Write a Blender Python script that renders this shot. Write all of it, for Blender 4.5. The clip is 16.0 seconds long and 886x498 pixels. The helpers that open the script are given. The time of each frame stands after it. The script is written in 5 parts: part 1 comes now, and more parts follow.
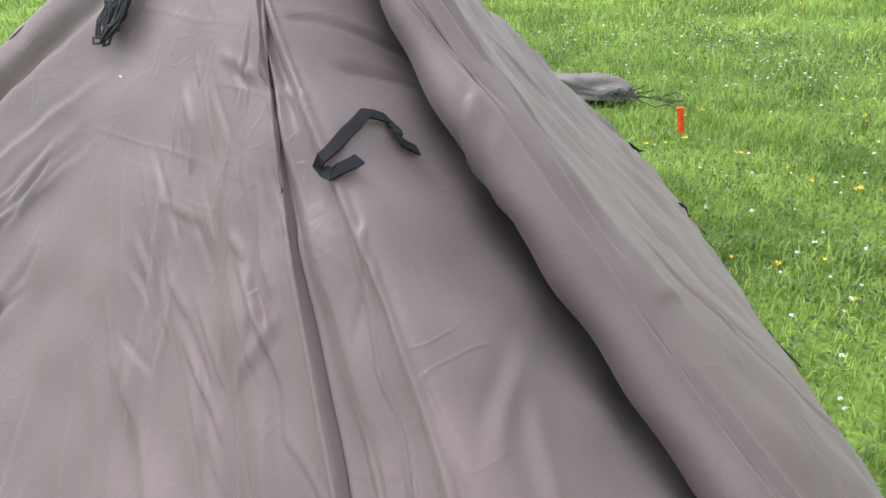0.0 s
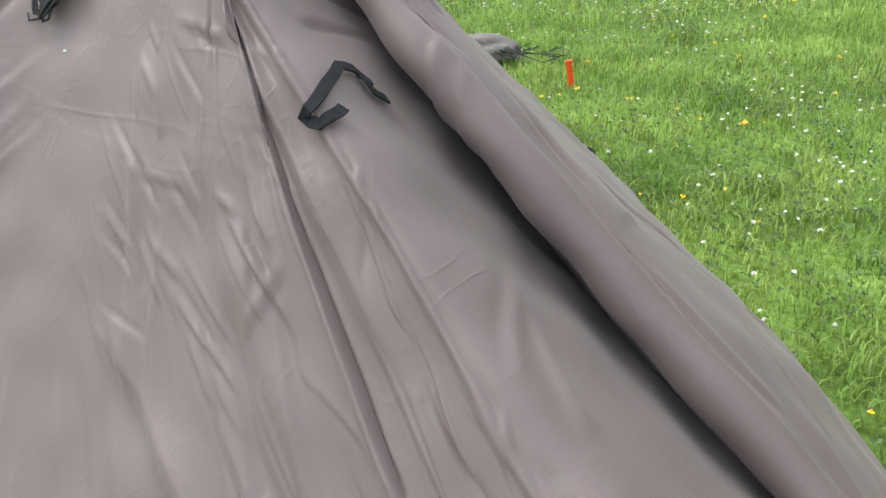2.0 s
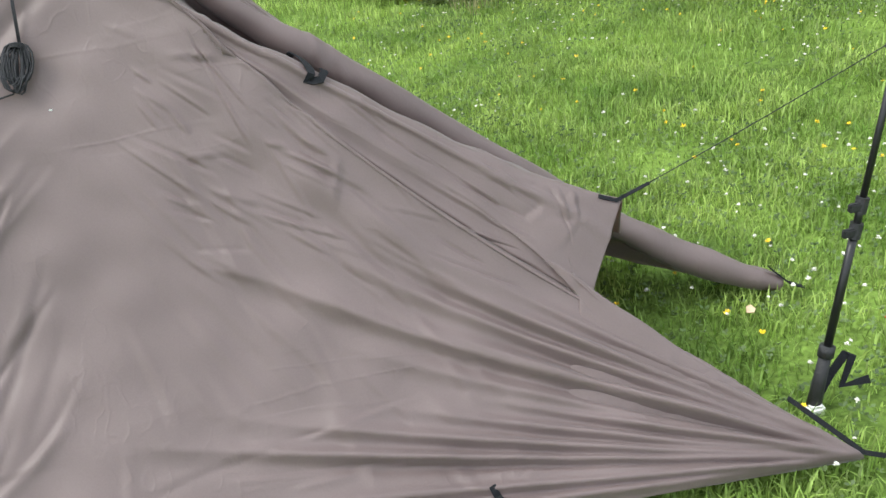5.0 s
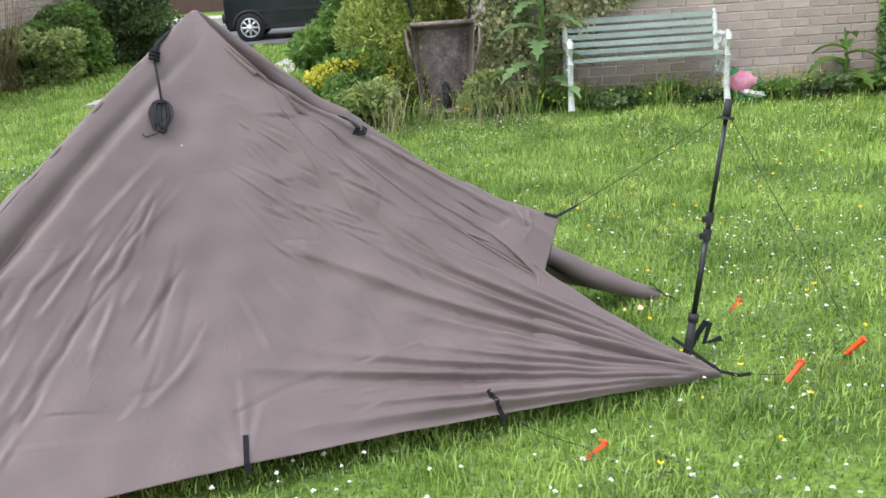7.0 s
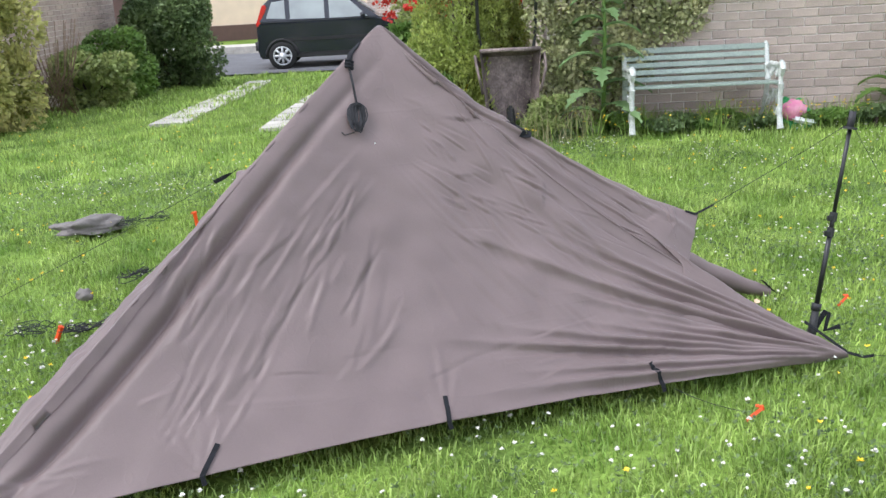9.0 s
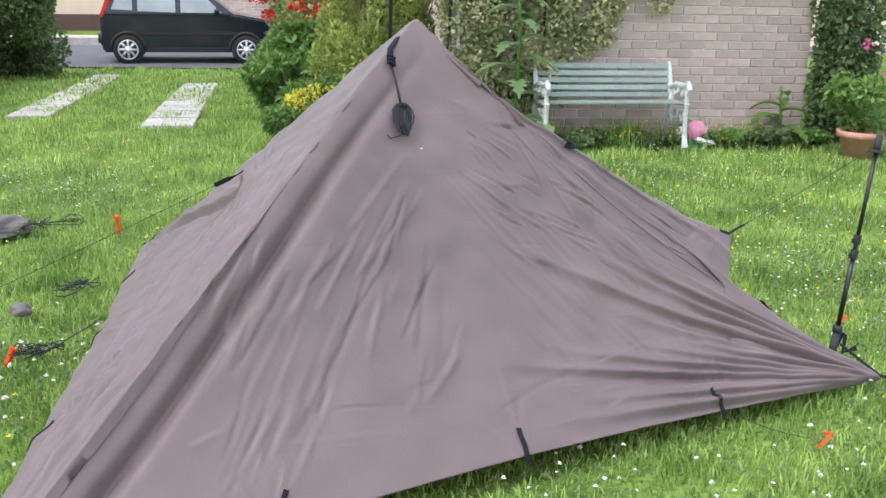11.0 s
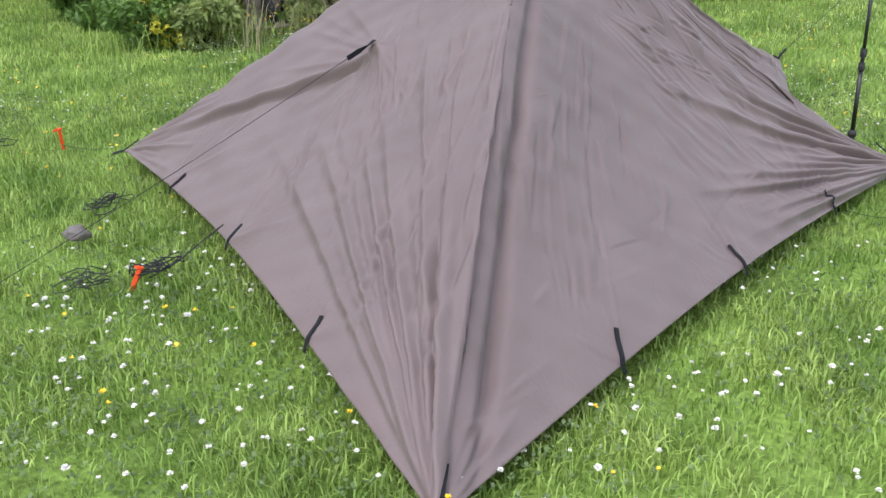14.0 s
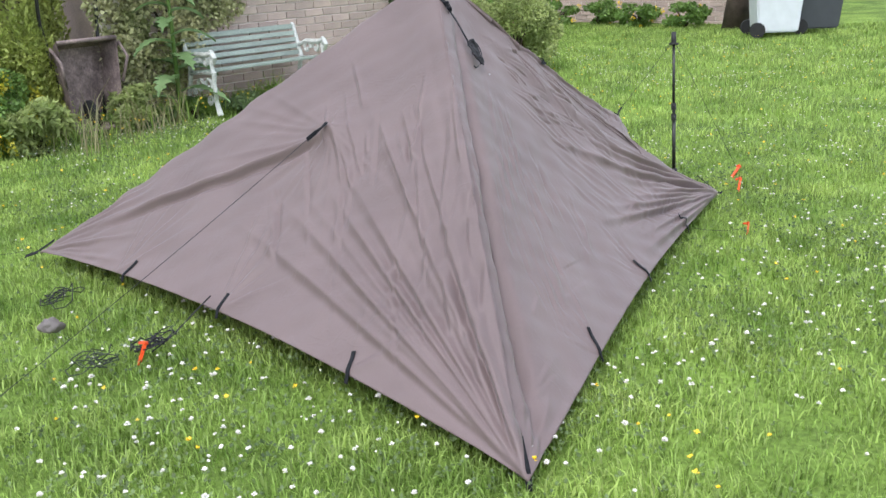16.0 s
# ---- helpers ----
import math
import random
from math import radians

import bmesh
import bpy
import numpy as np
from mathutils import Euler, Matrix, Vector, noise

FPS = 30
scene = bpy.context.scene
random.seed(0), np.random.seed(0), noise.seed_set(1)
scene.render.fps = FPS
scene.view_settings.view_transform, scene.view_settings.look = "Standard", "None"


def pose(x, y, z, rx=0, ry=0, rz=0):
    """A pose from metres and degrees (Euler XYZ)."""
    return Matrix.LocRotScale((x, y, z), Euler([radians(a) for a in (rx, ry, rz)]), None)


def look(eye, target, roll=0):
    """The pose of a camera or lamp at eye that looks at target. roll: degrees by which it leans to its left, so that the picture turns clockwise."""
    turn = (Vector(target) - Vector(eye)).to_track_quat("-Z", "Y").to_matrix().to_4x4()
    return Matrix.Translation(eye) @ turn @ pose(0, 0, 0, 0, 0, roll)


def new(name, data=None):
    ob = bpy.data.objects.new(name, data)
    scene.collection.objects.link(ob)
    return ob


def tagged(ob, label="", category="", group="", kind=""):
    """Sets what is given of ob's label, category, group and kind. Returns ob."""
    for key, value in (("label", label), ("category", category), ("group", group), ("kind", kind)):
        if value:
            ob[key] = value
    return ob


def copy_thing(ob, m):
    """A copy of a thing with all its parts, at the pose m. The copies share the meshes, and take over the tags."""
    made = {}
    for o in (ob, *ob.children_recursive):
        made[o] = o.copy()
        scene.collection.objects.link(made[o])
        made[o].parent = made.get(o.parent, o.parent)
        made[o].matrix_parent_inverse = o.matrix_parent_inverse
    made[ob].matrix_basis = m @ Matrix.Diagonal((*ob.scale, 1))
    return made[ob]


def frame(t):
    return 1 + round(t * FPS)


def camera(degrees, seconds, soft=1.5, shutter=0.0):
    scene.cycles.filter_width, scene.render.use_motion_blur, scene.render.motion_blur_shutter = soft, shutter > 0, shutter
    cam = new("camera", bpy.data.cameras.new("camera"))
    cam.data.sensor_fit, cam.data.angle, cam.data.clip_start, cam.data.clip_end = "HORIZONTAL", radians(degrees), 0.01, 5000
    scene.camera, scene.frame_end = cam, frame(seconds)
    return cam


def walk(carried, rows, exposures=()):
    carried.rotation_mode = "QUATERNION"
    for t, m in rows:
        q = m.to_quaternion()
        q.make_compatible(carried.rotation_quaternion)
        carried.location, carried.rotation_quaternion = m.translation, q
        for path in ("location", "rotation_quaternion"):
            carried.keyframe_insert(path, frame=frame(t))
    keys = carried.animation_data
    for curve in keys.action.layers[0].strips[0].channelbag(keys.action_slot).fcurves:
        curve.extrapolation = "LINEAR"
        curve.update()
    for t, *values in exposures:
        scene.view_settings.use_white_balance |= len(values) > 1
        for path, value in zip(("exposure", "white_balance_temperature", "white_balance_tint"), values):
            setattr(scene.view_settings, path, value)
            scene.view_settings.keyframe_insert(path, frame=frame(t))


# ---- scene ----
cam = camera(49.8, 16.0)
PATH = [
    (0, (2.896, -0.03, 1.23), (1.595, 1.237, 0.393), -2.8),
    (0.5, (3.052, -0.018, 1.22), (1.68, 1.171, 0.382), -3.8),
    (1, (3.144, 0.012, 1.244), (1.727, 1.16, 0.422), -6.5),
    (1.5, (3.042, -0.04, 1.247), (1.72, 1.197, 0.398), -4.5),
    (2, (2.837, -0.184, 1.223), (1.749, 1.233, 0.324), -4.4),
    (2.5, (2.649, -0.235, 1.206), (1.897, 1.42, 0.371), -9.2),
    (3, (2.49, -0.419, 1.128), (1.996, 1.36, 0.361), -11.1),
    (3.5, (2.267, -0.564, 1.309), (2.166, 1.09, 0.189), -6.9),
    (4, (2.194, -0.837, 1.37), (2.29, 0.905, 0.393), -3.9),
    (4.4, (2.095, -1.046, 1.413), (2.135, 0.725, 0.485), -9.9),
    (4.8, (1.988, -1.244, 1.428), (2.203, 0.526, 0.522), -7.6),
    (5, (1.997, -1.401, 1.419), (2.216, 0.369, 0.512), -7.9),
    (7.3, (1.256, -2.469, 1.449), (1.832, -0.65, 0.849), -3.9),
    (7.5, (1.209, -2.532, 1.461), (1.74, -0.697, 0.871), -5.0),
    (8, (1.078, -2.593, 1.486), (1.591, -0.733, 0.958), -6.1),
    (8.5, (0.864, -2.576, 1.45), (1.397, -0.719, 0.936), -4.8),
    (9, (0.67, -2.565, 1.441), (1.25, -0.736, 0.877), -3.0),
    (9.5, (0.607, -2.41, 1.422), (1.258, -0.602, 0.868), -1.6),
    (9.7, (0.531, -2.353, 1.407), (1.221, -0.562, 0.844), -0.9),
    (11.8, (-0.296, -1.829, 1.388), (0.815, -0.248, 0.872), 0.4),
    (12, (-0.411, -1.795, 1.383), (0.741, -0.242, 0.873), 0.2),
    (12.5, (-0.632, -1.685, 1.392), (0.535, -0.156, 0.844), 0.8),
    (13, (-0.781, -1.483, 1.331), (0.44, -0.025, 0.71), -1.8),
    (13.5, (-0.925, -1.262, 1.357), (0.402, 0.076, 0.687), -0.4),
    (14, (-1.201, -1.062, 1.283), (0.195, 0.152, 0.523), -0.8),
    (14.5, (-1.299, -0.873, 1.264), (0.156, 0.204, 0.415), -4.7),
    (15, (-1.561, -0.744, 1.281), (0.093, 0.117, 0.558), -3.3),
    (15.5, (-1.809, -0.688, 1.362), (-0.084, 0.014, 0.634), -1.3),
    (15.7, (-1.91, -0.73, 1.34), (-0.196, 0.081, 0.705), -2.5),
    (16, (-2.062, -0.753, 1.36), (-0.337, 0.056, 0.752), -2.5),
]
walk(cam, [(t, look(eye, target, roll)) for t, eye, target, roll in PATH], [(0, 0.45, 6250, 8), (1.5, 0.45, 6250, 6), (2.5, 0.32, 6400, 1), (3.5, 0.20, 6400, 0), (4.2, 0.33, 6400, 1), (5, 0.32, 6350, 3), (8, 0.34, 6100, 10), (12, 0.31, 5950, 12), (14.3, 0.16, 6050, 12), (16, 0.23, 6050, 12)])

# ---- world and light: a bright overcast day ----
world = bpy.data.worlds.new("sky")
world.use_nodes = True
scene.world = world
_wn = world.node_tree.nodes
_sky = _wn.new("ShaderNodeTexSky")
_sky.sky_type = "NISHITA"
_sky.sun_disc = False
_sky.sun_elevation = radians(55)
_sky.sun_rotation = radians(267)
_sky.dust_density = 5.0
_mix = _wn.new("ShaderNodeMixRGB")
_mix.inputs[0].default_value = 0.75
_mix.inputs[2].default_value = (7.9, 8.1, 8.7, 1)
world.node_tree.links.new(_sky.outputs[0], _mix.inputs[1])
world.node_tree.links.new(_mix.outputs[0], _wn["Background"].inputs[0])
_wn["Background"].inputs[1].default_value = 0.2

_sun = bpy.data.lights.new("sun", "SUN")
_sun.energy = 1.75
_sun.angle = radians(25)
_sun.color = (1.0, 0.97, 0.93)
_so = new("sun", _sun)
_so.matrix_world = look((-8, 0.5, 14), (1.5, 1, 0))


# ---- materials ----
def sock(node, name, value):
    node.inputs[name].default_value = value


def mat(name, base, rough=0.6, metal=0.0, vary=0.15, scale=8.0, fine=0.0, fine_scale=120.0, bump=0.0, bump_scale=60.0, spec=0.5, rand=0.0, island=False, detail2=None, sheen=0.0, coat=0.0, trans=0.0, crinkle=0.0, through_tint=None):
    """A principled surface: base colour varied at two scales by noise, with fine relief."""
    m = bpy.data.materials.new(name)
    m.use_nodes = True
    nt = m.node_tree
    N, L = nt.nodes, nt.links
    b = N["Principled BSDF"]
    sock(b, "Roughness", rough)
    sock(b, "Metallic", metal)
    sock(b, "Specular IOR Level", spec)
    if sheen:
        sock(b, "Sheen Weight", sheen)
        sock(b, "Sheen Roughness", 0.4)
    if coat:
        sock(b, "Coat Weight", coat)
        sock(b, "Coat Roughness", 0.05)
    tc = N.new("ShaderNodeTexCoord")
    col = N.new("ShaderNodeMixRGB")
    col.blend_type = "MIX"
    n1 = N.new("ShaderNodeTexNoise")
    sock(n1, "Scale", scale)
    sock(n1, "Detail", 4.0)
    L.new(tc.outputs["Object"], n1.inputs["Vector"])
    lo = [c * (1 - vary) for c in base] + [1]
    hi = [min(1, c * (1 + vary)) for c in base] + [1]
    if detail2:
        hi = list(detail2) + [1]
    col.inputs[1].default_value = lo
    col.inputs[2].default_value = hi
    ramp = N.new("ShaderNodeMapRange")
    sock(ramp, 1, 0.3)
    sock(ramp, 2, 0.7)
    L.new(n1.outputs[0], ramp.inputs[0])
    L.new(ramp.outputs[0], col.inputs[0])
    out = col.outputs[0]
    if fine:
        n2 = N.new("ShaderNodeTexNoise")
        sock(n2, "Scale", fine_scale)
        sock(n2, "Detail", 3.0)
        L.new(tc.outputs["Object"], n2.inputs["Vector"])
        mr = N.new("ShaderNodeMapRange")
        sock(mr, 1, 0.25)
        sock(mr, 2, 0.75)
        sock(mr, 3, 1 - fine)
        sock(mr, 4, 1 + fine)
        L.new(n2.outputs[0], mr.inputs[0])
        mu = N.new("ShaderNodeMixRGB")
        mu.blend_type = "MULTIPLY"
        mu.inputs[0].default_value = 1
        L.new(out, mu.inputs[1])
        L.new(mr.outputs[0], mu.inputs[2])
        out = mu.outputs[0]
    if rand:
        if island:
            src = N.new("ShaderNodeNewGeometry").outputs["Random Per Island"]
        else:
            src = N.new("ShaderNodeObjectInfo").outputs["Random"]
        mr = N.new("ShaderNodeMapRange")
        sock(mr, 3, 1 - rand)
        sock(mr, 4, 1 + rand)
        L.new(src, mr.inputs[0])
        mu = N.new("ShaderNodeMixRGB")
        mu.blend_type = "MULTIPLY"
        mu.inputs[0].default_value = 1
        L.new(out, mu.inputs[1])
        L.new(mr.outputs[0], mu.inputs[2])
        out = mu.outputs[0]
    L.new(out, b.inputs["Base Color"])
    if bump:
        nb = N.new("ShaderNodeTexNoise")
        sock(nb, "Scale", bump_scale)
        sock(nb, "Detail", 5.0)
        L.new(tc.outputs["Object"], nb.inputs["Vector"])
        bp = N.new("ShaderNodeBump")
        sock(bp, "Strength", bump)
        sock(bp, "Distance", 0.01)
        L.new(nb.outputs[0], bp.inputs["Height"])
        L.new(bp.outputs[0], b.inputs["Normal"])
        if crinkle:
            # sharp little creases in patches, as in cloth that was packed away
            last = bp.outputs[0]
            for scale, stretch, turn, deep, reach in ((17.0, (1, 1, 0.16), (0.5, 0.4, 0.3), 0.0016, 0.05), (24.0, (1, 0.14, 1), (0.2, 0.9, 0.7), 0.0012, 0.06), (13.0, (0.13, 1, 1), (0.7, 0.2, 1.1), 0.0018, 0.05)):
                mp = N.new("ShaderNodeMapping")
                sock(mp, "Scale", stretch)
                sock(mp, "Rotation", turn)
                L.new(tc.outputs["Object"], mp.inputs[0])
                wr = N.new("ShaderNodeTexNoise")
                sock(wr, "Scale", scale)
                sock(wr, "Detail", 1.5)
                L.new(mp.outputs[0], wr.inputs["Vector"])
                ab = N.new("ShaderNodeMath")
                ab.operation = "SUBTRACT"
                sock(ab, 1, 0.5)
                L.new(wr.outputs[0], ab.inputs[0])
                av = N.new("ShaderNodeMath")
                av.operation = "ABSOLUTE"
                L.new(ab.outputs[0], av.inputs[0])
                fold = N.new("ShaderNodeMapRange")
                sock(fold, 1, 0.0)
                sock(fold, 2, reach)
                fold.interpolation_type = "SMOOTHSTEP"
                sock(fold, 3, 1.0)
                sock(fold, 4, 0.0)
                L.new(av.outputs[0], fold.inputs[0])
                pm = N.new("ShaderNodeTexNoise")
                sock(pm, "Scale", scale * 0.32)
                sock(pm, "Detail", 2.0)
                L.new(mp.outputs[0], pm.inputs["Vector"])
                mm = N.new("ShaderNodeMapRange")
                sock(mm, 1, 0.46)
                sock(mm, 2, 0.66)
                L.new(pm.outputs[0], mm.inputs[0])
                mx = N.new("ShaderNodeMath")
                mx.operation = "MULTIPLY"
                L.new(fold.outputs[0], mx.inputs[0])
                L.new(mm.outputs[0], mx.inputs[1])
                b2 = N.new("ShaderNodeBump")
                sock(b2, "Strength", crinkle)
                sock(b2, "Distance", deep)
                L.new(mx.outputs[0], b2.inputs["Height"])
                L.new(last, b2.inputs["Normal"])
                last = b2.outputs[0]
            L.new(b2.outputs[0], b.inputs["Normal"])
    if trans:
        sub = N.new("ShaderNodeBsdfTranslucent")
        if through_tint:
            sub.inputs[0].default_value = (*through_tint, 1)
        else:
            L.new(out, sub.inputs[0])
        ms = N.new("ShaderNodeMixShader")
        ms.inputs[0].default_value = trans
        L.new(b.outputs[0], ms.inputs[1])
        L.new(sub.outputs[0], ms.inputs[2])
        L.new(ms.outputs[0], N["Material Output"].inputs[0])
    return m


FABRIC = mat("tarp_fabric", (0.206, 0.16, 0.156), rough=0.47, vary=0.09, scale=3.5, fine=0.06, fine_scale=260, bump=0.1, bump_scale=22, spec=0.44, sheen=0.2, crinkle=0.4, trans=0.28, through_tint=(0.44, 0.25, 0.21))
SEAM = mat("tarp_seam", (0.145, 0.117, 0.112), rough=0.5, vary=0.06, scale=9, fine=0.04, bump=0.2, bump_scale=90, sheen=0.25)
WEB = mat("black_webbing", (0.014, 0.015, 0.018), rough=0.85, spec=0.2, vary=0.2, scale=60, fine=0.3, fine_scale=500, bump=0.4, bump_scale=400)
CORD = mat("black_cord", (0.02, 0.02, 0.024), rough=0.75, vary=0.3, scale=120, bump=0.4, bump_scale=500)
GREENCORD = mat("olive_cord", (0.03, 0.042, 0.025), rough=0.75, vary=0.3, scale=120)
POLE = mat("black_pole", (0.012, 0.012, 0.013), rough=0.35, vary=0.2, scale=30, spec=0.5)
GRIP = mat("black_plastic", (0.02, 0.02, 0.022), rough=0.6, vary=0.2, scale=40, bump=0.3, bump_scale=200)
WHITEPL = mat("white_plastic", (0.75, 0.75, 0.72), rough=0.5, vary=0.08, scale=20)
ORANGE = mat("orange_peg_paint", (0.78, 0.085, 0.012), rough=0.4, vary=0.1, scale=30, fine=0.15, fine_scale=150)
SACK = mat("grey_sack_cloth", (0.14, 0.125, 0.115), rough=0.6, vary=0.15, scale=15, bump=0.5, bump_scale=60)
GRASS = mat("grass_blades", (0.235, 0.4, 0.07), rough=0.5, vary=0.32, scale=2.6, rand=0.45, island=True, spec=0.4, trans=0.36, detail2=(0.41, 0.53, 0.14))
SOIL = mat("lawn_ground", (0.1, 0.17, 0.035), rough=0.95, vary=0.35, scale=1.5, fine=0.5, fine_scale=60, bump=1.0, bump_scale=45, spec=0.1, detail2=(0.2, 0.3, 0.06))
CLOVER = mat("clover_white", (0.78, 0.76, 0.7), rough=0.7, vary=0.1, scale=30, rand=0.12, island=True)
BUTTER = mat("buttercup_yellow", (0.85, 0.6, 0.02), rough=0.4, vary=0.1, scale=30, rand=0.12, island=True)
ASPHALT = mat("asphalt", (0.11, 0.112, 0.12), rough=0.9, vary=0.2, scale=2, fine=0.3, fine_scale=90, bump=0.3)
CONCRETE = mat("concrete_slab", (0.42, 0.4, 0.36), rough=0.9, vary=0.2, scale=5, fine=0.2, fine_scale=60, bump=0.3, rand=0.08)
BRICK = mat("buff_brick", (0.46, 0.37, 0.32), rough=0.9, vary=0.12, scale=6, fine=0.2, fine_scale=120, bump=0.5, bump_scale=120, rand=0.13)
BRICKJ = mat("buff_brick_far", (0.46, 0.37, 0.32), rough=0.9, vary=0.12, scale=6, fine=0.2, fine_scale=120, bump=0.5, bump_scale=120, rand=0.13, island=True)
MORTAR = mat("mortar", (0.76, 0.71, 0.66), rough=0.95, vary=0.12, scale=8, fine=0.2, bump=0.4)
BENCHW = mat("bench_green_paint", (0.27, 0.325, 0.285), rough=0.55, vary=0.12, scale=6, fine=0.25, fine_scale=70, bump=0.3, rand=0.08)
IRON = mat("bench_white_iron", (0.52, 0.54, 0.51), rough=0.5, vary=0.15, scale=20, fine=0.3, fine_scale=90, bump=0.3)
RUST = mat("rusty_steel", (0.17, 0.128, 0.118), rough=0.7, metal=0.3, vary=0.4, scale=9, fine=0.4, fine_scale=60, bump=0.3, detail2=(0.28, 0.22, 0.21))
BARK = mat("bark", (0.07, 0.052, 0.04), rough=0.95, vary=0.3, scale=12, fine=0.3, bump=0.8, bump_scale=50)


def leafmat(name, c, c2, r=0.35, trans=0.42, rough=0.5):
    return mat(name, c, rough=rough, vary=0.25, scale=3, rand=r, island=True, spec=0.4, trans=trans, detail2=c2)


IVY = leafmat("ivy_leaves", (0.34, 0.4, 0.16), (0.72, 0.68, 0.42))
THISTLE = leafmat("thistle_leaves", (0.16, 0.28, 0.1), (0.3, 0.44, 0.2), r=0.15)
HAY = leafmat("dry_grass", (0.3, 0.3, 0.12), (0.42, 0.38, 0.22), r=0.3)
# car glass: reflected sky is put into the pale grey base colour
CARGLASS = mat("car_glass_sky_toned", (0.33, 0.36, 0.37), rough=0.06, vary=0.2, scale=1.5, spec=0.8)
YEW = leafmat("yew_leaves", (0.25, 0.33, 0.07), (0.46, 0.52, 0.14))
DARKLEAF = leafmat("dark_leaves", (0.1, 0.165, 0.065), (0.22, 0.3, 0.12))
MIDLEAF = leafmat("mid_leaves", (0.12, 0.23, 0.05), (0.24, 0.38, 0.09))
PALELEAF = leafmat("pale_leaves", (0.25, 0.34, 0.1), (0.46, 0.52, 0.2))
VARLEAF = leafmat("variegated_leaves", (0.3, 0.34, 0.08), (0.75, 0.7, 0.3))
SPURGE = leafmat("spurge_flowers", (0.6, 0.56, 0.04), (0.72, 0.68, 0.1), r=0.2)
REDFLOWER = leafmat("red_flowers", (0.55, 0.02, 0.015), (0.7, 0.06, 0.04), r=0.2)
PINKFLOWER = leafmat("pink_flowers", (0.75, 0.16, 0.32), (0.85, 0.35, 0.5), r=0.2)
DRYSTEM = mat("dry_stems", (0.2, 0.14, 0.09), rough=0.9, vary=0.3, scale=10)
CARPAINT = mat("car_black_paint", (0.009, 0.011, 0.022), rough=0.2, vary=0.1, scale=5, coat=0.4)
CARWHITE = mat("car_white_paint", (0.7, 0.72, 0.74), rough=0.2, vary=0.05, scale=5, coat=1.0)
TYRE = mat("tyre", (0.018, 0.018, 0.019), rough=0.85, vary=0.15, scale=20)
RIM = mat("silver_wheel", (0.62, 0.63, 0.66), rough=0.35, metal=0.4, vary=0.1, scale=20)
GLASSDARK = mat("window_glass", (0.3, 0.33, 0.36), rough=0.08, vary=0.25, scale=1.5, spec=0.8)
REDLAMP = mat("red_lamp", (0.65, 0.02, 0.02), rough=0.2, vary=0.1, scale=20, coat=0.6)
CLEARLAMP = mat("clear_lamp", (0.7, 0.7, 0.72), rough=0.15, vary=0.1, scale=20, coat=0.6)
CREAM = mat("cream_render", (0.76, 0.6, 0.46), rough=0.9, vary=0.06, scale=3, fine=0.1, bump=0.2)
WHITEPAINT = mat("white_paint", (0.78, 0.78, 0.76), rough=0.5, vary=0.05, scale=6)
BROWNDOOR = mat("brown_door_paint", (0.11, 0.06, 0.05), rough=0.5, vary=0.1, scale=6)
BLUEPOT = mat("blue_glaze", (0.02, 0.1, 0.55), rough=0.25, vary=0.15, scale=8, coat=0.5)
TERRA = mat("terracotta", (0.5, 0.27, 0.19), rough=0.85, vary=0.2, scale=12, fine=0.2, bump=0.2)
ROOF = mat("roof_tile", (0.16, 0.1, 0.08), rough=0.9, vary=0.25, scale=6, bump=0.5)
BINW = mat("pale_bin_plastic", (0.62, 0.66, 0.7), rough=0.5, vary=0.08, scale=5)
BINDK = mat("dark_bin_plastic", (0.05, 0.055, 0.065), rough=0.5, vary=0.1, scale=5)
BAGG = mat("green_bag_plastic", (0.04, 0.3, 0.09), rough=0.35, vary=0.2, scale=12)
BAGP = mat("pink_bag_print", (0.85, 0.2, 0.4), rough=0.35, vary=0.2, scale=14, detail2=(0.88, 0.42, 0.55))
BAGW = mat("white_bag_print", (0.8, 0.82, 0.8), rough=0.35, vary=0.1, scale=14)


# ---- mesh helpers ----
def link_bm(name, bm, material, smooth=False):
    me = bpy.data.meshes.new(name)
    bm.to_mesh(me)
    bm.free()
    if material:
        me.materials.append(material)
    if smooth:
        me.polygons.foreach_set("use_smooth", [True] * len(me.polygons))
    return new(name, me)


def part(name, bm, material, parent, label="", smooth=False):
    ob = link_bm(name, bm, material, smooth)
    ob.parent = parent
    if label:
        tagged(ob, label)
    return ob


def empty(name, m=None, **tags):
    ob = new(name)
    ob.empty_display_size = 0.1
    if m is not None:
        ob.matrix_world = m
    return tagged(ob, **tags)


def mesh_np(name, verts, faces, material, smooth=False):
    """A mesh from numpy arrays: faces all with the same number of corners."""
    me = bpy.data.meshes.new(name)
    verts = np.asarray(verts, np.float32)
    faces = np.asarray(faces, np.int32)
    k = faces.shape[1]
    me.vertices.add(len(verts))
    me.vertices.foreach_set("co", verts.ravel())
    me.loops.add(faces.size)
    me.loops.foreach_set("vertex_index", faces.ravel())
    me.polygons.add(len(faces))
    me.polygons.foreach_set("loop_start", np.arange(0, faces.size, k, dtype=np.int32))
    if smooth:
        me.polygons.foreach_set("use_smooth", np.ones(len(faces), bool))
    me.update(calc_edges=True)
    me.validate()
    if material:
        me.materials.append(material)
    return new(name, me)


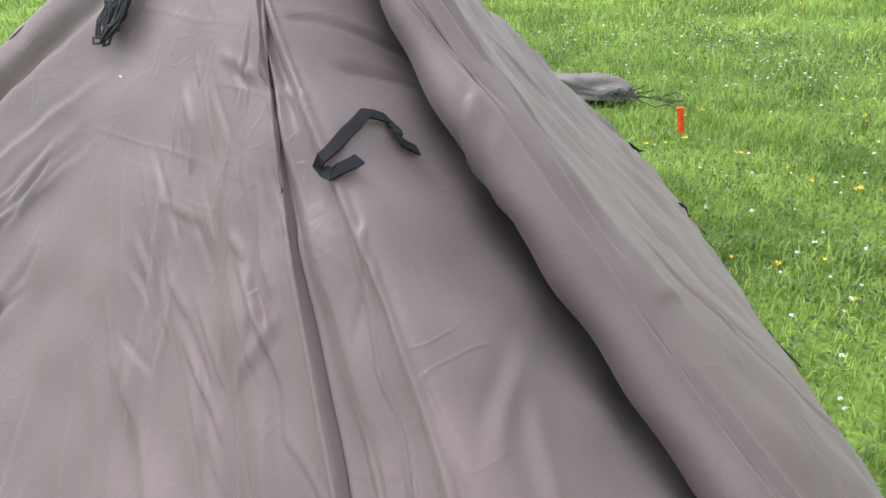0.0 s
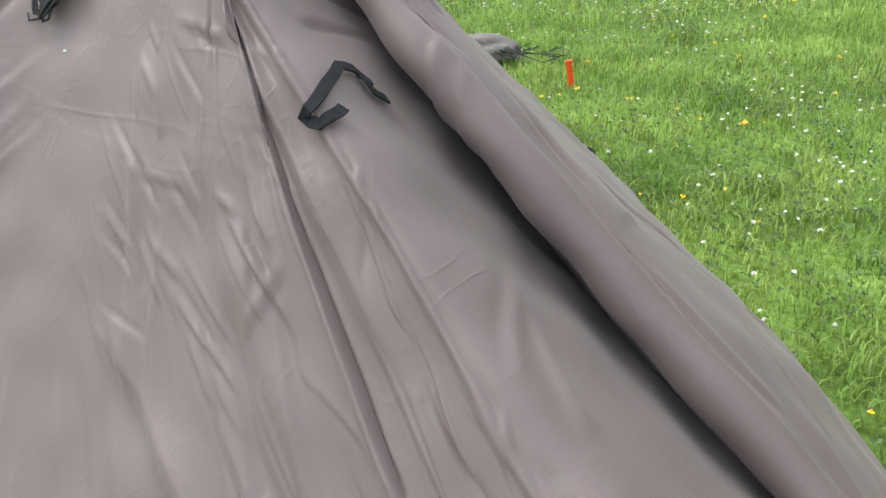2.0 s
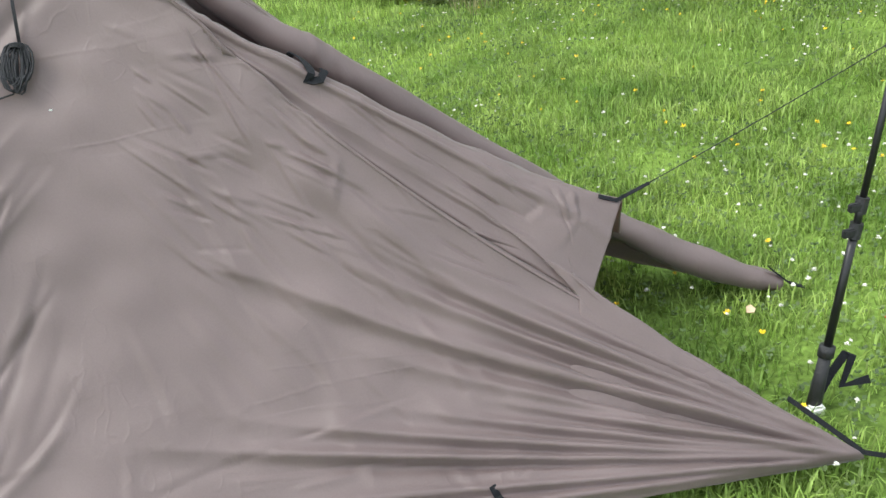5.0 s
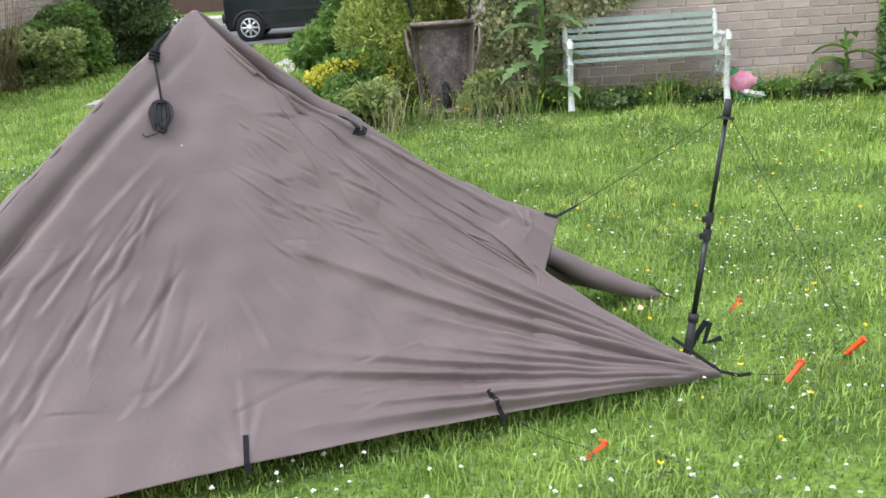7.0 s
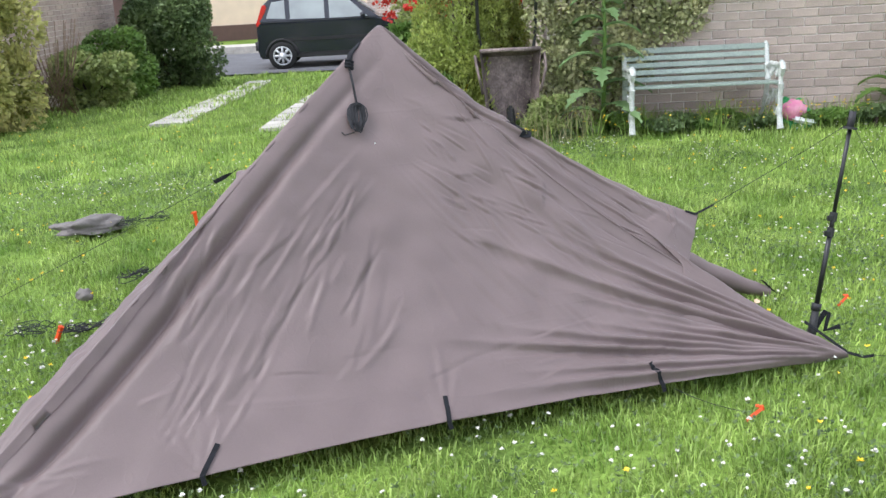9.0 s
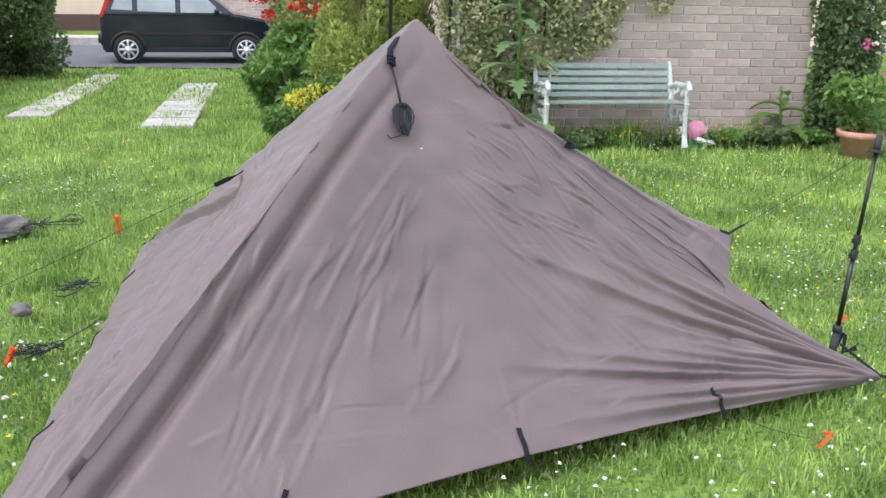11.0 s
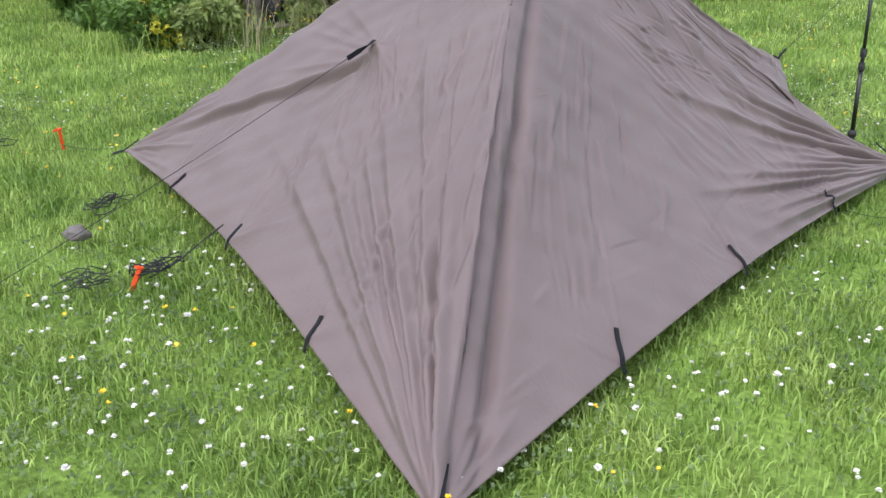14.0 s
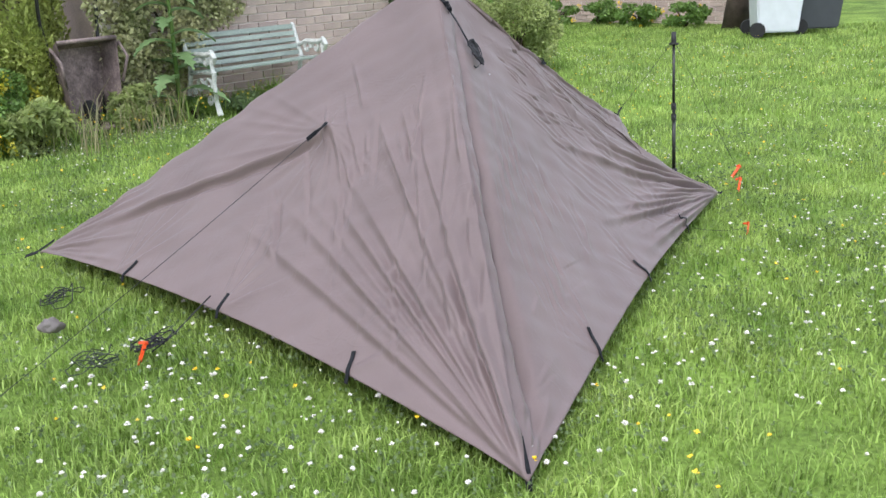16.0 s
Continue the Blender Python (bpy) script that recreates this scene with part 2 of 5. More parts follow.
def box(bm, size, m=None, bevel=0.0):
    r = bmesh.ops.create_cube(bm, size=1.0)
    vs = r["verts"]
    bmesh.ops.scale(bm, vec=size, verts=vs)
    if bevel:
        es = {e for v in vs for e in v.link_edges}
        r2 = bmesh.ops.bevel(bm, geom=list(es), offset=bevel, segments=2, affect="EDGES")
        vs = list({v for f in r2["faces"] for v in f.verts} | {v for v in vs if v.is_valid})
    if m is not None:
        bmesh.ops.transform(bm, matrix=m, verts=vs)
    return bm


def newbox(size, m=None, bevel=0.0):
    return box(bmesh.new(), size, m, bevel)


def tube(bm, pts, radius, seg=8, cap=True):
    """A round tube along points; radius a number or one for each point."""
    pts = [Vector(p) for p in pts]
    rad = radius if hasattr(radius, "__len__") else [radius] * len(pts)
    rings = []
    side = None
    for i, p in enumerate(pts):
        d = (pts[min(i + 1, len(pts) - 1)] - pts[max(i - 1, 0)]).normalized()
        if side is None:
            side = d.orthogonal().normalized()
        side = (side - d * side.dot(d))
        side = side.normalized() if side.length > 1e-6 else d.orthogonal().normalized()
        up = d.cross(side)
        rings.append([bm.verts.new(p + (side * math.cos(a) + up * math.sin(a)) * rad[i]) for a in [2 * math.pi * k / seg for k in range(seg)]])
    for a, b in zip(rings, rings[1:]):
        for k in range(seg):
            bm.faces.new((a[k], a[(k + 1) % seg], b[(k + 1) % seg], b[k]))
    if cap:
        bm.faces.new(rings[0][::-1])
        bm.faces.new(rings[-1])
    return bm


def lathe(bm, profile, seg=20, m=None):
    """A turned shape from (radius, height) pairs."""
    rings = []
    for r, z in profile:
        rings.append([bm.verts.new((r * math.cos(2 * math.pi * k / seg), r * math.sin(2 * math.pi * k / seg), z)) for k in range(seg)])
    for a, b in zip(rings, rings[1:]):
        for k in range(seg):
            bm.faces.new((a[k], a[(k + 1) % seg], b[(k + 1) % seg], b[k]))
    bm.faces.new(rings[0][::-1])
    bm.faces.new(rings[-1])
    if m is not None:
        bmesh.ops.transform(bm, matrix=m, verts=[v for r in rings for v in r])
    return bm


def ribbon(bm, pts, normals, width, thick=0.0025):
    """A strap along points, lying across the normals, with thickness."""
    pts = [Vector(p) for p in pts]
    rows = []
    for i, p in enumerate(pts):
        d = (pts[min(i + 1, len(pts) - 1)] - pts[max(i - 1, 0)]).normalized()
        n = Vector(normals[i]).normalized()
        s = d.cross(n).normalized() * width / 2
        n = n * thick
        rows.append([bm.verts.new(q) for q in (p - s, p + s, p + s + n, p - s + n)])
    for a, b in zip(rows, rows[1:]):
        for k in range(4):
            bm.faces.new((a[k], a[(k + 1) % 4], b[(k + 1) % 4], b[k]))
    bm.faces.new(rows[0][::-1])
    bm.faces.new(rows[-1])
    return bm


def ground_z(x, y):
    s = np.clip((np.asarray(y, float) - 5.5) / 11.0, 0, 1)
    return -0.36 * s * s * (3 - 2 * s)


def gz(x, y):
    return float(ground_z(x, y))


# ---- ground, road ----
def lawn_sheet():
    def axis(lo, hi, step, far):
        mid = np.arange(lo, hi + 1e-6, step)
        return np.concatenate([[-far, -far / 3, -far / 10], mid, [far / 10, far / 3, far]])
    xs, ys = axis(-14, 20, 0.5, 900), axis(-8, 34, 0.5, 900)
    X, Y = np.meshgrid(xs, ys, indexing="ij")
    Z = ground_z(X, Y) - 0.012
    v = np.stack([X, Y, Z], -1).reshape(-1, 3)
    n, k = len(xs), len(ys)
    i, j = np.meshgrid(np.arange(n - 1), np.arange(k - 1), indexing="ij")
    a = (i * k + j).ravel()
    f = np.stack([a, a + k, a + k + 1, a + 1], -1)
    ob = mesh_np("ground", v, f, SOIL, smooth=True)
    return tagged(ob, "mown green lawn falling gently towards the road", "lawn", kind="structure")


lawn_sheet()

ROAD_A, ROAD_D = Vector((1.5, 17.0, 0)), Vector((0.93, -0.36, 0)).normalized()
ROAD_N = Vector((0.36, 0.93, 0)).normalized()
_bm = bmesh.new()
_q = [ROAD_A + ROAD_D * a + ROAD_N * b + Vector((0, 0, -0.34)) for a, b in ((-40, 0), (40, 0), (40, 5.2), (-40, 5.2))]
_bm.faces.new([_bm.verts.new(p) for p in _q])
tagged(link_bm("road", _bm, ASPHALT), "grey asphalt road beyond the lawn", "road", kind="structure")
for _off, _nm in ((5.26, "kerb"),):
    _bm = bmesh.new()
    _ang = math.degrees(math.atan2(ROAD_D.y, ROAD_D.x))
    _c = ROAD_A + ROAD_N * _off
    box(_bm, (80, 0.13, 0.2), pose(_c.x, _c.y, -0.35 + (0.08 if _off > 1 else 0.03), 0, 0, _ang), 0.015)
    tagged(link_bm(_nm, _bm, CONCRETE), "concrete kerb along the road edge", "kerb", kind="structure")

_bm = bmesh.new()
_c = ROAD_A + ROAD_N * 6.4
box(_bm, (80, 2.1, 0.12), pose(_c.x, _c.y, -0.315, 0, 0, math.degrees(math.atan2(ROAD_D.y, ROAD_D.x))), 0.01)
tagged(link_bm("pavement", _bm, CONCRETE), "pale concrete pavement across the road", "pavement", kind="structure")

# ---- the tarp shelter ----
APEX = np.array([1.578, 0.935, 1.264])
CN, CR = np.array([-0.025, -0.012, 0.03]), np.array([2.985, 0.0, 0.03])
CF, CL = np.array([3.175, 0.705, 0.03]), np.array([1.03, 2.79, 0.045])
CM = np.array([2.640, 0.450, 0.512])
V1, V2 = np.array([2.38, 0.17, 0.19]), np.array([2.765, 0.85, 0.19])
# corners in order round the hem, with the rise of the hem between them
HEM = [(CN, CR, 0.05, "NR"), (CR, V1, 0.02, "RV"), (V1, CM, 0.0, "VM"), (CM, V2, 0.0, "MV"), (V2, CF, -0.05, "VF"), (CF, CL, 0.09, "FL"), (CL, CN, 0.085, "LN")]
RINGS = 260
HEM_STEP = 0.0095


def hem_points():
    pts, seg, fr = [], [], []
    for k, (a, b, rise, _) in enumerate(HEM):
        n = max(8, int(np.linalg.norm(b - a) / HEM_STEP))
        f = np.arange(n) / n
        p = a + (b - a) * f[:, None]
        p[:, 2] = np.maximum(p[:, 2] + rise * (4 * f * (1 - f)) ** 0.7, 0.025)
        if k in (0, 6):  # the hem is drawn in a little between its pegs
            inward = np.array([0, 1, 0]) if k == 0 else np.array([0.94, -0.35, 0])
            p += inward * (0.03 * np.sin(np.pi * f) ** 2)[:, None]
        pts.append(p)
        seg += [k] * n
        fr += list(f)
    return np.concatenate(pts), np.array(seg), np.array(fr)


def smooth_loop(p, sigma):
    """Gaussian smoothing of a closed loop of points, sigma in samples."""
    n = len(p)
    w = np.exp(-2 * (np.pi * np.fft.fftfreq(n) * sigma) ** 2)
    return np.real(np.fft.ifft(np.fft.fft(p, axis=0) * w[:, None], axis=0))


def flat(a, b):
    """Places of a panel laid flat: hem corner a at the origin, b along x."""
    ex = (b - a) / np.linalg.norm(b - a)
    h = APEX - a
    x = h @ ex
    return np.array([0.0, 0.0]), np.array([np.linalg.norm(b - a), 0.0]), np.array([x, np.linalg.norm(h - ex * x)])


def crease(q, p0, p1, width, amp, grow=0.0, sharp=False):
    """Height of one fold from p0 to p1 over the flat places q."""
    d = p1 - p0
    ln = np.linalg.norm(d)
    d = d / ln
    rel = q - p0
    t = (rel @ d) / ln
    s = rel @ np.array([-d[1], d[0]])
    w = width + grow * np.clip(t, 0, 1) * ln
    along = np.where((t > -0.05) & (t < 1.0), np.clip(np.minimum((t + 0.05) * 6, (1 - t) * 2.2), 0, 1), 0)
    u = s / w
    prof = np.exp(-np.abs(u) ** 1.3) - 0.45 * np.exp(-((u - 1.6) / 1.1) ** 2) if sharp else np.exp(-u * u)
    return amp * along * prof


def swell(r, waves):
    """A smooth bulge from peak (0) to hem (1): for x, y and z the weights of one, two and three half waves."""
    return np.stack([sum(a * np.sin((k + 1) * np.pi * r) for k, a in enumerate(w)) for w in waves], -1)


def build_tarp():
    rng = np.random.default_rng(7)
    hem, seg, fr = hem_points()
    n = len(hem)
    rs = np.concatenate([[0.004], np.linspace(0.012, 1, RINGS - 1) ** 0.95])
    grid = np.zeros((RINGS, n, 3))
    for i, r in enumerate(rs):
        p = APEX + (hem - APEX) * r
        s = (0.026 * min(1.0, (1 - r) * 5 + 0.15)) / (HEM_STEP * r)
        fine_p, soft_p = smooth_loop(p, min(s, 40)), smooth_loop(p, min(s * 1.9, 52))
        w = np.interp(seg + fr, [2.2, 2.6, 5.15, 5.4], [0, 1, 1, 0])[:, None]
        grid[i] = fine_p * (1 - w) + soft_p * w
    # slack folds: the ridges hang off the straight lines from peak to hem
    off_r = swell(rs, [[-0.029, -0.066, 0.001], [-0.035, 0.027, 0.002], [-0.064, 0.043, 0.016]])
    off_m = swell(rs, [[-0.099, -0.038, -0.007], [-0.07, 0.011, -0.016], [0.011, 0.004, -0.001]])
    off_f = swell(rs, [[-0.002, -0.048, 0.004], [0.046, -0.02, 0.006], [-0.061, 0.058, -0.007]])
    pos = seg + fr
    def hat(keys, vals):
        return np.interp(pos, keys, vals)[None, :, None]
    off_v = swell(rs, [[-0.075, 0.035, 0.002], [0.185, -0.014, 0.007], [-0.147, 0.007, 0.001]])
    grid += off_v[:, None] * hat([3.02, 3.55, 3.9, 4.18, 4.6, 5], [0, 0.2, 0.85, 1.5, 0.5, 0])
    off_t = np.stack([np.interp(rs, [0, 0.25, 0.6, 0.9, 1], v) for v in ([0, -0.03, -0.045, -0.03, 0], [0, -0.06, -0.08, -0.05, 0], [0, 0.0, 0.0, -0.02, 0])], -1)
    grid += off_t[:, None] * hat([4.05, 4.55, 5, 5.25], [0, 1, 0.35, 0])
    # the first valley is shallow high up and deepens to the hem
    jr, jv, jm = (int(np.where(seg == k)[0][0]) for k in (1, 2, 3))
    span = np.arange(jr, jm + 1)
    f13 = np.clip((pos[span] - 1) / 2, 0, 1)[None, :, None]
    chord = grid[:, jr][:, None] * (1 - f13) + grid[:, jm][:, None] * f13
    wc = np.interp(rs, [0, 0.6, 0.85, 1], [1, 1, 0.6, 0])[:, None] * np.interp(pos[span], [1, 1.1, 2.93, 3], [0, 1, 1, 0])[None]
    grid[:, span] += wc[..., None] * (chord - grid[:, span])
    grid += off_r[:, None] * hat([0, 0.5, 1, 2, 3], [0, 0, 1, 0.5, 0])
    grid += off_m[:, None] * hat([1, 2, 3, 4, 5], [0, 0.5, 1, 0.4, 0])
    off_b = swell(rs, [[0.181, -0.05, 0.024], [-0.081, -0.007, 0.022], [-0.026, 0.033, -0.017]])
    grid += off_b[:, None] * hat([5, 5.3, 6], [0, 1, 0])
    grid += off_f[:, None] * hat([4, 5, 5.35, 6], [0.3, 1, 0, 0])
    for i, r in enumerate(rs):
        soft_p = smooth_loop(grid[i], min(0.03 * min(1.0, (1 - r) * 6 + 0.1) / (HEM_STEP * r), 30))
        w = np.interp(pos, [2.5, 2.85, 3.1, 3.3, 5.2, 5.5], [0, 0.7, 0.7, 1, 1, 0])[:, None]
        grid[i] = grid[i] * (1 - w) + soft_p * w
    # the loose front edge is rolled into a tapering tube
    j5 = int(np.where(seg == 5)[0][0])
    axis = grid[:, j5].copy()
    tang = np.gradient(axis, axis=0)
    tang /= np.linalg.norm(tang, axis=1, keepdims=True)
    side = np.cross(tang, [0, 0, 1.0])
    side /= np.linalg.norm(side, axis=1, keepdims=True)
    side *= np.where(side[:, 1:2] > 0, -1, 1)
    over = np.cross(side, tang)
    over *= np.where(over[:, 2:3] < 0, -1, 1)
    rad = np.interp(rs, [0, 0.15, 0.3, 0.45, 0.65, 0.85, 0.96, 1], [0.0, 0.018, 0.034, 0.041, 0.042, 0.042, 0.033, 0.014])
    wr = np.interp(rs, [0.12, 0.34], [0, 1])
    phi = np.radians(np.interp(pos, [4.32, 5.06], [205, -65]))
    sm = lambda x: x * x * (3 - 2 * x)
    wp = sm(np.interp(pos, [4.06, 4.32, 5.06, 5.3], [0, 1, 1, 0]))
    roll = axis[:, None] + rad[:, None, None] * (np.cos(phi)[None, :, None] * over[:, None] + np.sin(phi)[None, :, None] * side[:, None])
    roll[:, :, 2] = np.maximum(roll[:, :, 2], 0.02)
    w = (wr[:, None] * wp[None])[..., None]
    grid = grid * (1 - w) + roll * w
    # a soft rounded peak
    grid[:, :, 2] -= (0.012 * np.exp(-rs / 0.02))[:, None]
    du = np.roll(grid, -1, 1) - np.roll(grid, 1, 1)
    dr = np.gradient(grid, axis=0)
    nor = np.cross(dr, du)
    nor /= np.linalg.norm(nor, axis=2, keepdims=True) + 1e-9
    d = np.zeros((RINGS, n))
    R = np.broadcast_to(rs[:, None], (RINGS, n))
    Fr = np.broadcast_to(fr[None], (RINGS, n))

    def fan(q, c, mid, spread, count, length, width, amp, grow, seed):
        g = np.random.default_rng(seed)
        out = 0
        base = math.atan2(*(mid - c)[::-1])
        for k in range(count):
            a = base + spread * ((k + 0.5 + g.uniform(-0.3, 0.3)) / count - 0.5)
            ln = length * g.uniform(0.55, 1.1)
            e = c + ln * np.array([math.cos(a), math.sin(a)])
            out = out + crease(q, c + 0.05 * (e - c), e, width * g.uniform(0.7, 1.3), amp * g.uniform(0.5, 1.2), grow * g.uniform(0.7, 1.2), True)
        return out

    def scatter(q, centre, size, count, angle, turn, lo, hi, width, amp, seed):
        g = np.random.default_rng(seed)
        out = 0
        for _ in range(count):
            c = np.asarray(centre) + (g.random(2) - 0.5) * size
            a = angle + g.normal(0, turn)
            h = 0.5 * g.uniform(lo, hi) * np.array([math.cos(a), math.sin(a)])
            out = out + crease(q, c - h, c + h, width * g.uniform(0.6, 1.4), amp * g.uniform(0.4, 1.2) * g.choice([-1, 1, 1]), 0, True)
        return out

    for k, (a, b, _, nm) in enumerate(HEM):
        cols = np.where(seg == k)[0]
        A2, B2, P2 = flat(a, b)
        f, r = Fr[:, cols][..., None], R[:, cols][..., None]
        q = (P2 + r * ((A2 + (B2 - A2) * f) - P2)).reshape(-1, 2)
        h = np.zeros(len(q))
        if nm == "NR":
            h += fan(q, B2, 0.55 * P2 + 0.45 * A2, 0.72, 13, 1.5, 0.008, 0.03, 0.013, 3)
            h += fan(q, A2, 0.35 * P2 + 0.65 * B2, 0.9, 5, 0.6, 0.008, 0.007, 0.02, 5)
            ang = math.atan2(*(P2 - A2)[::-1])
            h += scatter(q, (1.05, 0.62), (0.75, 0.75), 70, ang + 0.12, 0.12, 0.1, 0.42, 0.009, 0.0058, 11)
            h += scatter(q, (2.05, 0.95), (0.7, 0.6), 90, 2.5, 0.4, 0.05, 0.22, 0.006, 0.006, 13)
            h += scatter(q, (1.9, 0.55), (0.7, 0.6), 40, math.atan2(P2[1] - 0.5, P2[0] - 1.9) + 0.15, 0.12, 0.12, 0.45, 0.011, 0.0042, 15)
            h += scatter(q, (1.4, 0.2), (2.2, 0.25), 16, 0.1, 0.2, 0.1, 0.4, 0.008, 0.004, 14)
            h += crease(q, A2 + np.array([0.15, 0.02]), P2 + np.array([0.045, -0.1]), 0.024, -0.04)
            h += crease(q, B2 + np.array([-0.2, 0.06]), P2 + np.array([0.02, -0.25]), 0.03, 0.010)
            h += crease(q, B2 + np.array([-0.34, 0.09]), P2 + np.array([-0.03, -0.3]), 0.025, -0.006)
            for t0 in (0.25, 0.5, 0.75):
                c = A2 + (B2 - A2) * t0
                h += fan(q, c, c + np.array([-0.05, 0.3]), 1.2, 5, 0.32, 0.008, 0.007, 0.016, int(20 + t0 * 8))
        elif nm == "LN":
            h += fan(q, B2, 0.62 * P2 + 0.38 * A2, 0.62, 10, 1.75, 0.008, 0.026, 0.014, 31)
            h += fan(q, A2, 0.5 * P2 + 0.5 * B2, 0.8, 9, 0.8, 0.008, 0.016, 0.016, 33)
            lift = 0.5 * (P2 + 0.5 * (A2 + B2))
            rr = np.linalg.norm(q - lift, axis=1)
            h += 0.07 * np.exp(-(rr / 0.1) ** 0.9)
            h += crease(q, lift, A2 + np.array([0.1, 0.05]), 0.014, 0.026, 0.006) - crease(q, lift + np.array([0.0, -0.04]), A2 + np.array([0.14, 0.04]), 0.016, 0.016, 0.006)
            h += fan(q, lift, lift + np.array([0.05, -0.4]), 2.4, 8, 0.6, 0.006, 0.006, 0.03, 35)
            h += fan(q, lift, lift + np.array([-0.25, 0.0]), 0.7, 5, 0.9, 0.009, 0.006, 0.02, 36)
            for t0 in (0.25, 0.5, 0.75):
                c = A2 + (B2 - A2) * t0
                h += fan(q, c, c + np.array([0.1, 0.4]), 1.3, 6, 0.5, 0.008, 0.009, 0.016, int(40 + t0 * 8))
            h += scatter(q, (2.0, 0.7), (1.2, 0.9), 60, 2.2, 0.15, 0.12, 0.6, 0.009, 0.010, 41)
            h += crease(q, B2 + np.array([-0.1, 0.05]), P2 + np.array([-0.03, -0.12]), 0.025, -0.007)
        elif nm in ("VM", "RV"):
            if nm == "VM":  # the flat-felled seam from the handle down to the tie-out
                top, low = P2 + 0.47 * (A2 + 0.84 * (B2 - A2) - P2), P2 + 0.99 * (A2 + 0.80 * (B2 - A2) - P2)
                dv = (low - top) / np.linalg.norm(low - top)
                sd = (q - top) @ np.array([-dv[1], dv[0]])
                al = (q - top) @ dv
                h += 0.009 * np.exp(-(sd / 0.016) ** 2) * np.clip((al + 0.3) * 10, 0, 1)
            wgt = B2 if nm == "VM" else A2
            h += scatter(q, 0.5 * (P2 + 0.5 * (A2 + B2)), (0.5, 0.9), 34, 1.2, 0.8, 0.06, 0.25, 0.009, 0.0045, 51)
            h += scatter(q, 0.8 * wgt + 0.2 * P2, (0.4, 0.35), 30, 1.9, 0.8, 0.05, 0.2, 0.009, 0.0055, 52)
        elif nm == "FL":
            h += fan(q, B2, 0.5 * (P2 + A2), 0.7, 6, 1.2, 0.009, 0.009, 0.02, 61)
            h += fan(q, A2, 0.6 * P2 + 0.4 * B2, 0.5, 5, 1.3, 0.01, 0.008, 0.02, 62)
            h += scatter(q, (1.4, 0.8), (1.6, 1.0), 40, 1.4, 0.5, 0.08, 0.4, 0.01, 0.007, 63)
        elif nm in ("VF", "MV"):
            h += scatter(q, 0.5 * (P2 + 0.5 * (A2 + B2)), (0.6, 0.9), 14, 1.4, 0.6, 0.08, 0.3, 0.01, 0.005, 71)
        # cloth hangs in a little between its stretched edges
        h += -0.035 * (np.sin(np.pi * Fr[:, cols]) ** 1.5 * np.sin(np.pi * np.clip(R[:, cols], 0, 1)) ** 1.2).ravel() * (1 if nm in ("NR", "LN", "FL") else 0.3)
        edge = np.clip(np.minimum(Fr[:, cols], 1 - Fr[:, cols]) * 9, 0, 1) if nm in ("VM", "MV", "VF", "RV") else 1
        d[:, cols] = h.reshape(RINGS, len(cols)) * edge
    d *= np.clip(R * 6, 0, 1)
    s = np.where(pos < 1, (pos - 1) * 2.985, (pos - 1) * 0.65)[None] * R
    near = ((pos > 0.4) & (pos < 2.2))[None]
    wob = 0.008 * np.sin(R * 17) + 0.004 * np.sin(R * 41 + 1)
    fade = np.interp(R, [0.05, 0.4, 0.7, 0.95], [0, 1, 1, 0])
    d += near * fade * (0.008 * np.exp(-((s - 0.012) / 0.036) ** 2) - 0.010 * np.exp(-np.abs((s - 0.058 - wob) / 0.02) ** 1.5))
    # tiny all-over unevenness of cloth
    ph = rng.uniform(0, 6.28, 12)
    kx = rng.normal(0, 22, (12, 3))
    for j in range(12):
        d += 0.0011 * np.sin(grid @ kx[j] + ph[j]) * np.clip(R * 4, 0, 1)
    sm = 0.6 * d + 0.2 * (np.roll(d, 1, 1) + np.roll(d, -1, 1))
    grid = grid + nor * sm[..., None]
    return grid, nor, seg, fr, rs


TARP, TNOR, TSEG, TFR, TRS = build_tarp()
_nc = TARP.shape[1]
_i, _j = np.meshgrid(np.arange(RINGS - 1), np.arange(_nc), indexing="ij")
_a = (_i * _nc + _j).ravel()
_b = (_i * _nc + (_j + 1) % _nc).ravel()
_faces = np.stack([_a, _b, _b + _nc, _a + _nc], -1)
shelter = empty("tarp_shelter", label="taupe brown tarp pitched as a low pyramid shelter on the lawn", category="tarp shelter")
canopy = mesh_np("canopy", TARP.reshape(-1, 3), _faces, FABRIC, smooth=True)
_sol = canopy.modifiers.new("cloth", "SOLIDIFY")
_sol.thickness, _sol.offset = 0.0015, -1
canopy.parent = shelter
_sgn = 1.0 if TNOR[60, 20] @ np.array([0, -1, 0.3]) > 0 else -1.0


def on_tarp(seg, f, r, up=0.003):
    """A place on the cloth: hem stretch seg, fraction f along it, r from peak (0) to hem (1); and its normal."""
    cols = np.where(TSEG == seg)[0]
    x = f * len(cols)
    j0 = cols[min(int(x), len(cols) - 1)]
    j1 = (j0 + 1) % _nc
    w = x - int(x)
    i = np.interp(r, TRS, np.arange(RINGS))
    i0 = min(int(i), RINGS - 2)
    g = i - i0
    p = (TARP[i0, j0] * (1 - w) + TARP[i0, j1] * w) * (1 - g) + (TARP[i0 + 1, j0] * (1 - w) + TARP[i0 + 1, j1] * w) * g
    nn = TNOR[i0, j0] * _sgn
    return Vector(p + nn * up), Vector(nn)


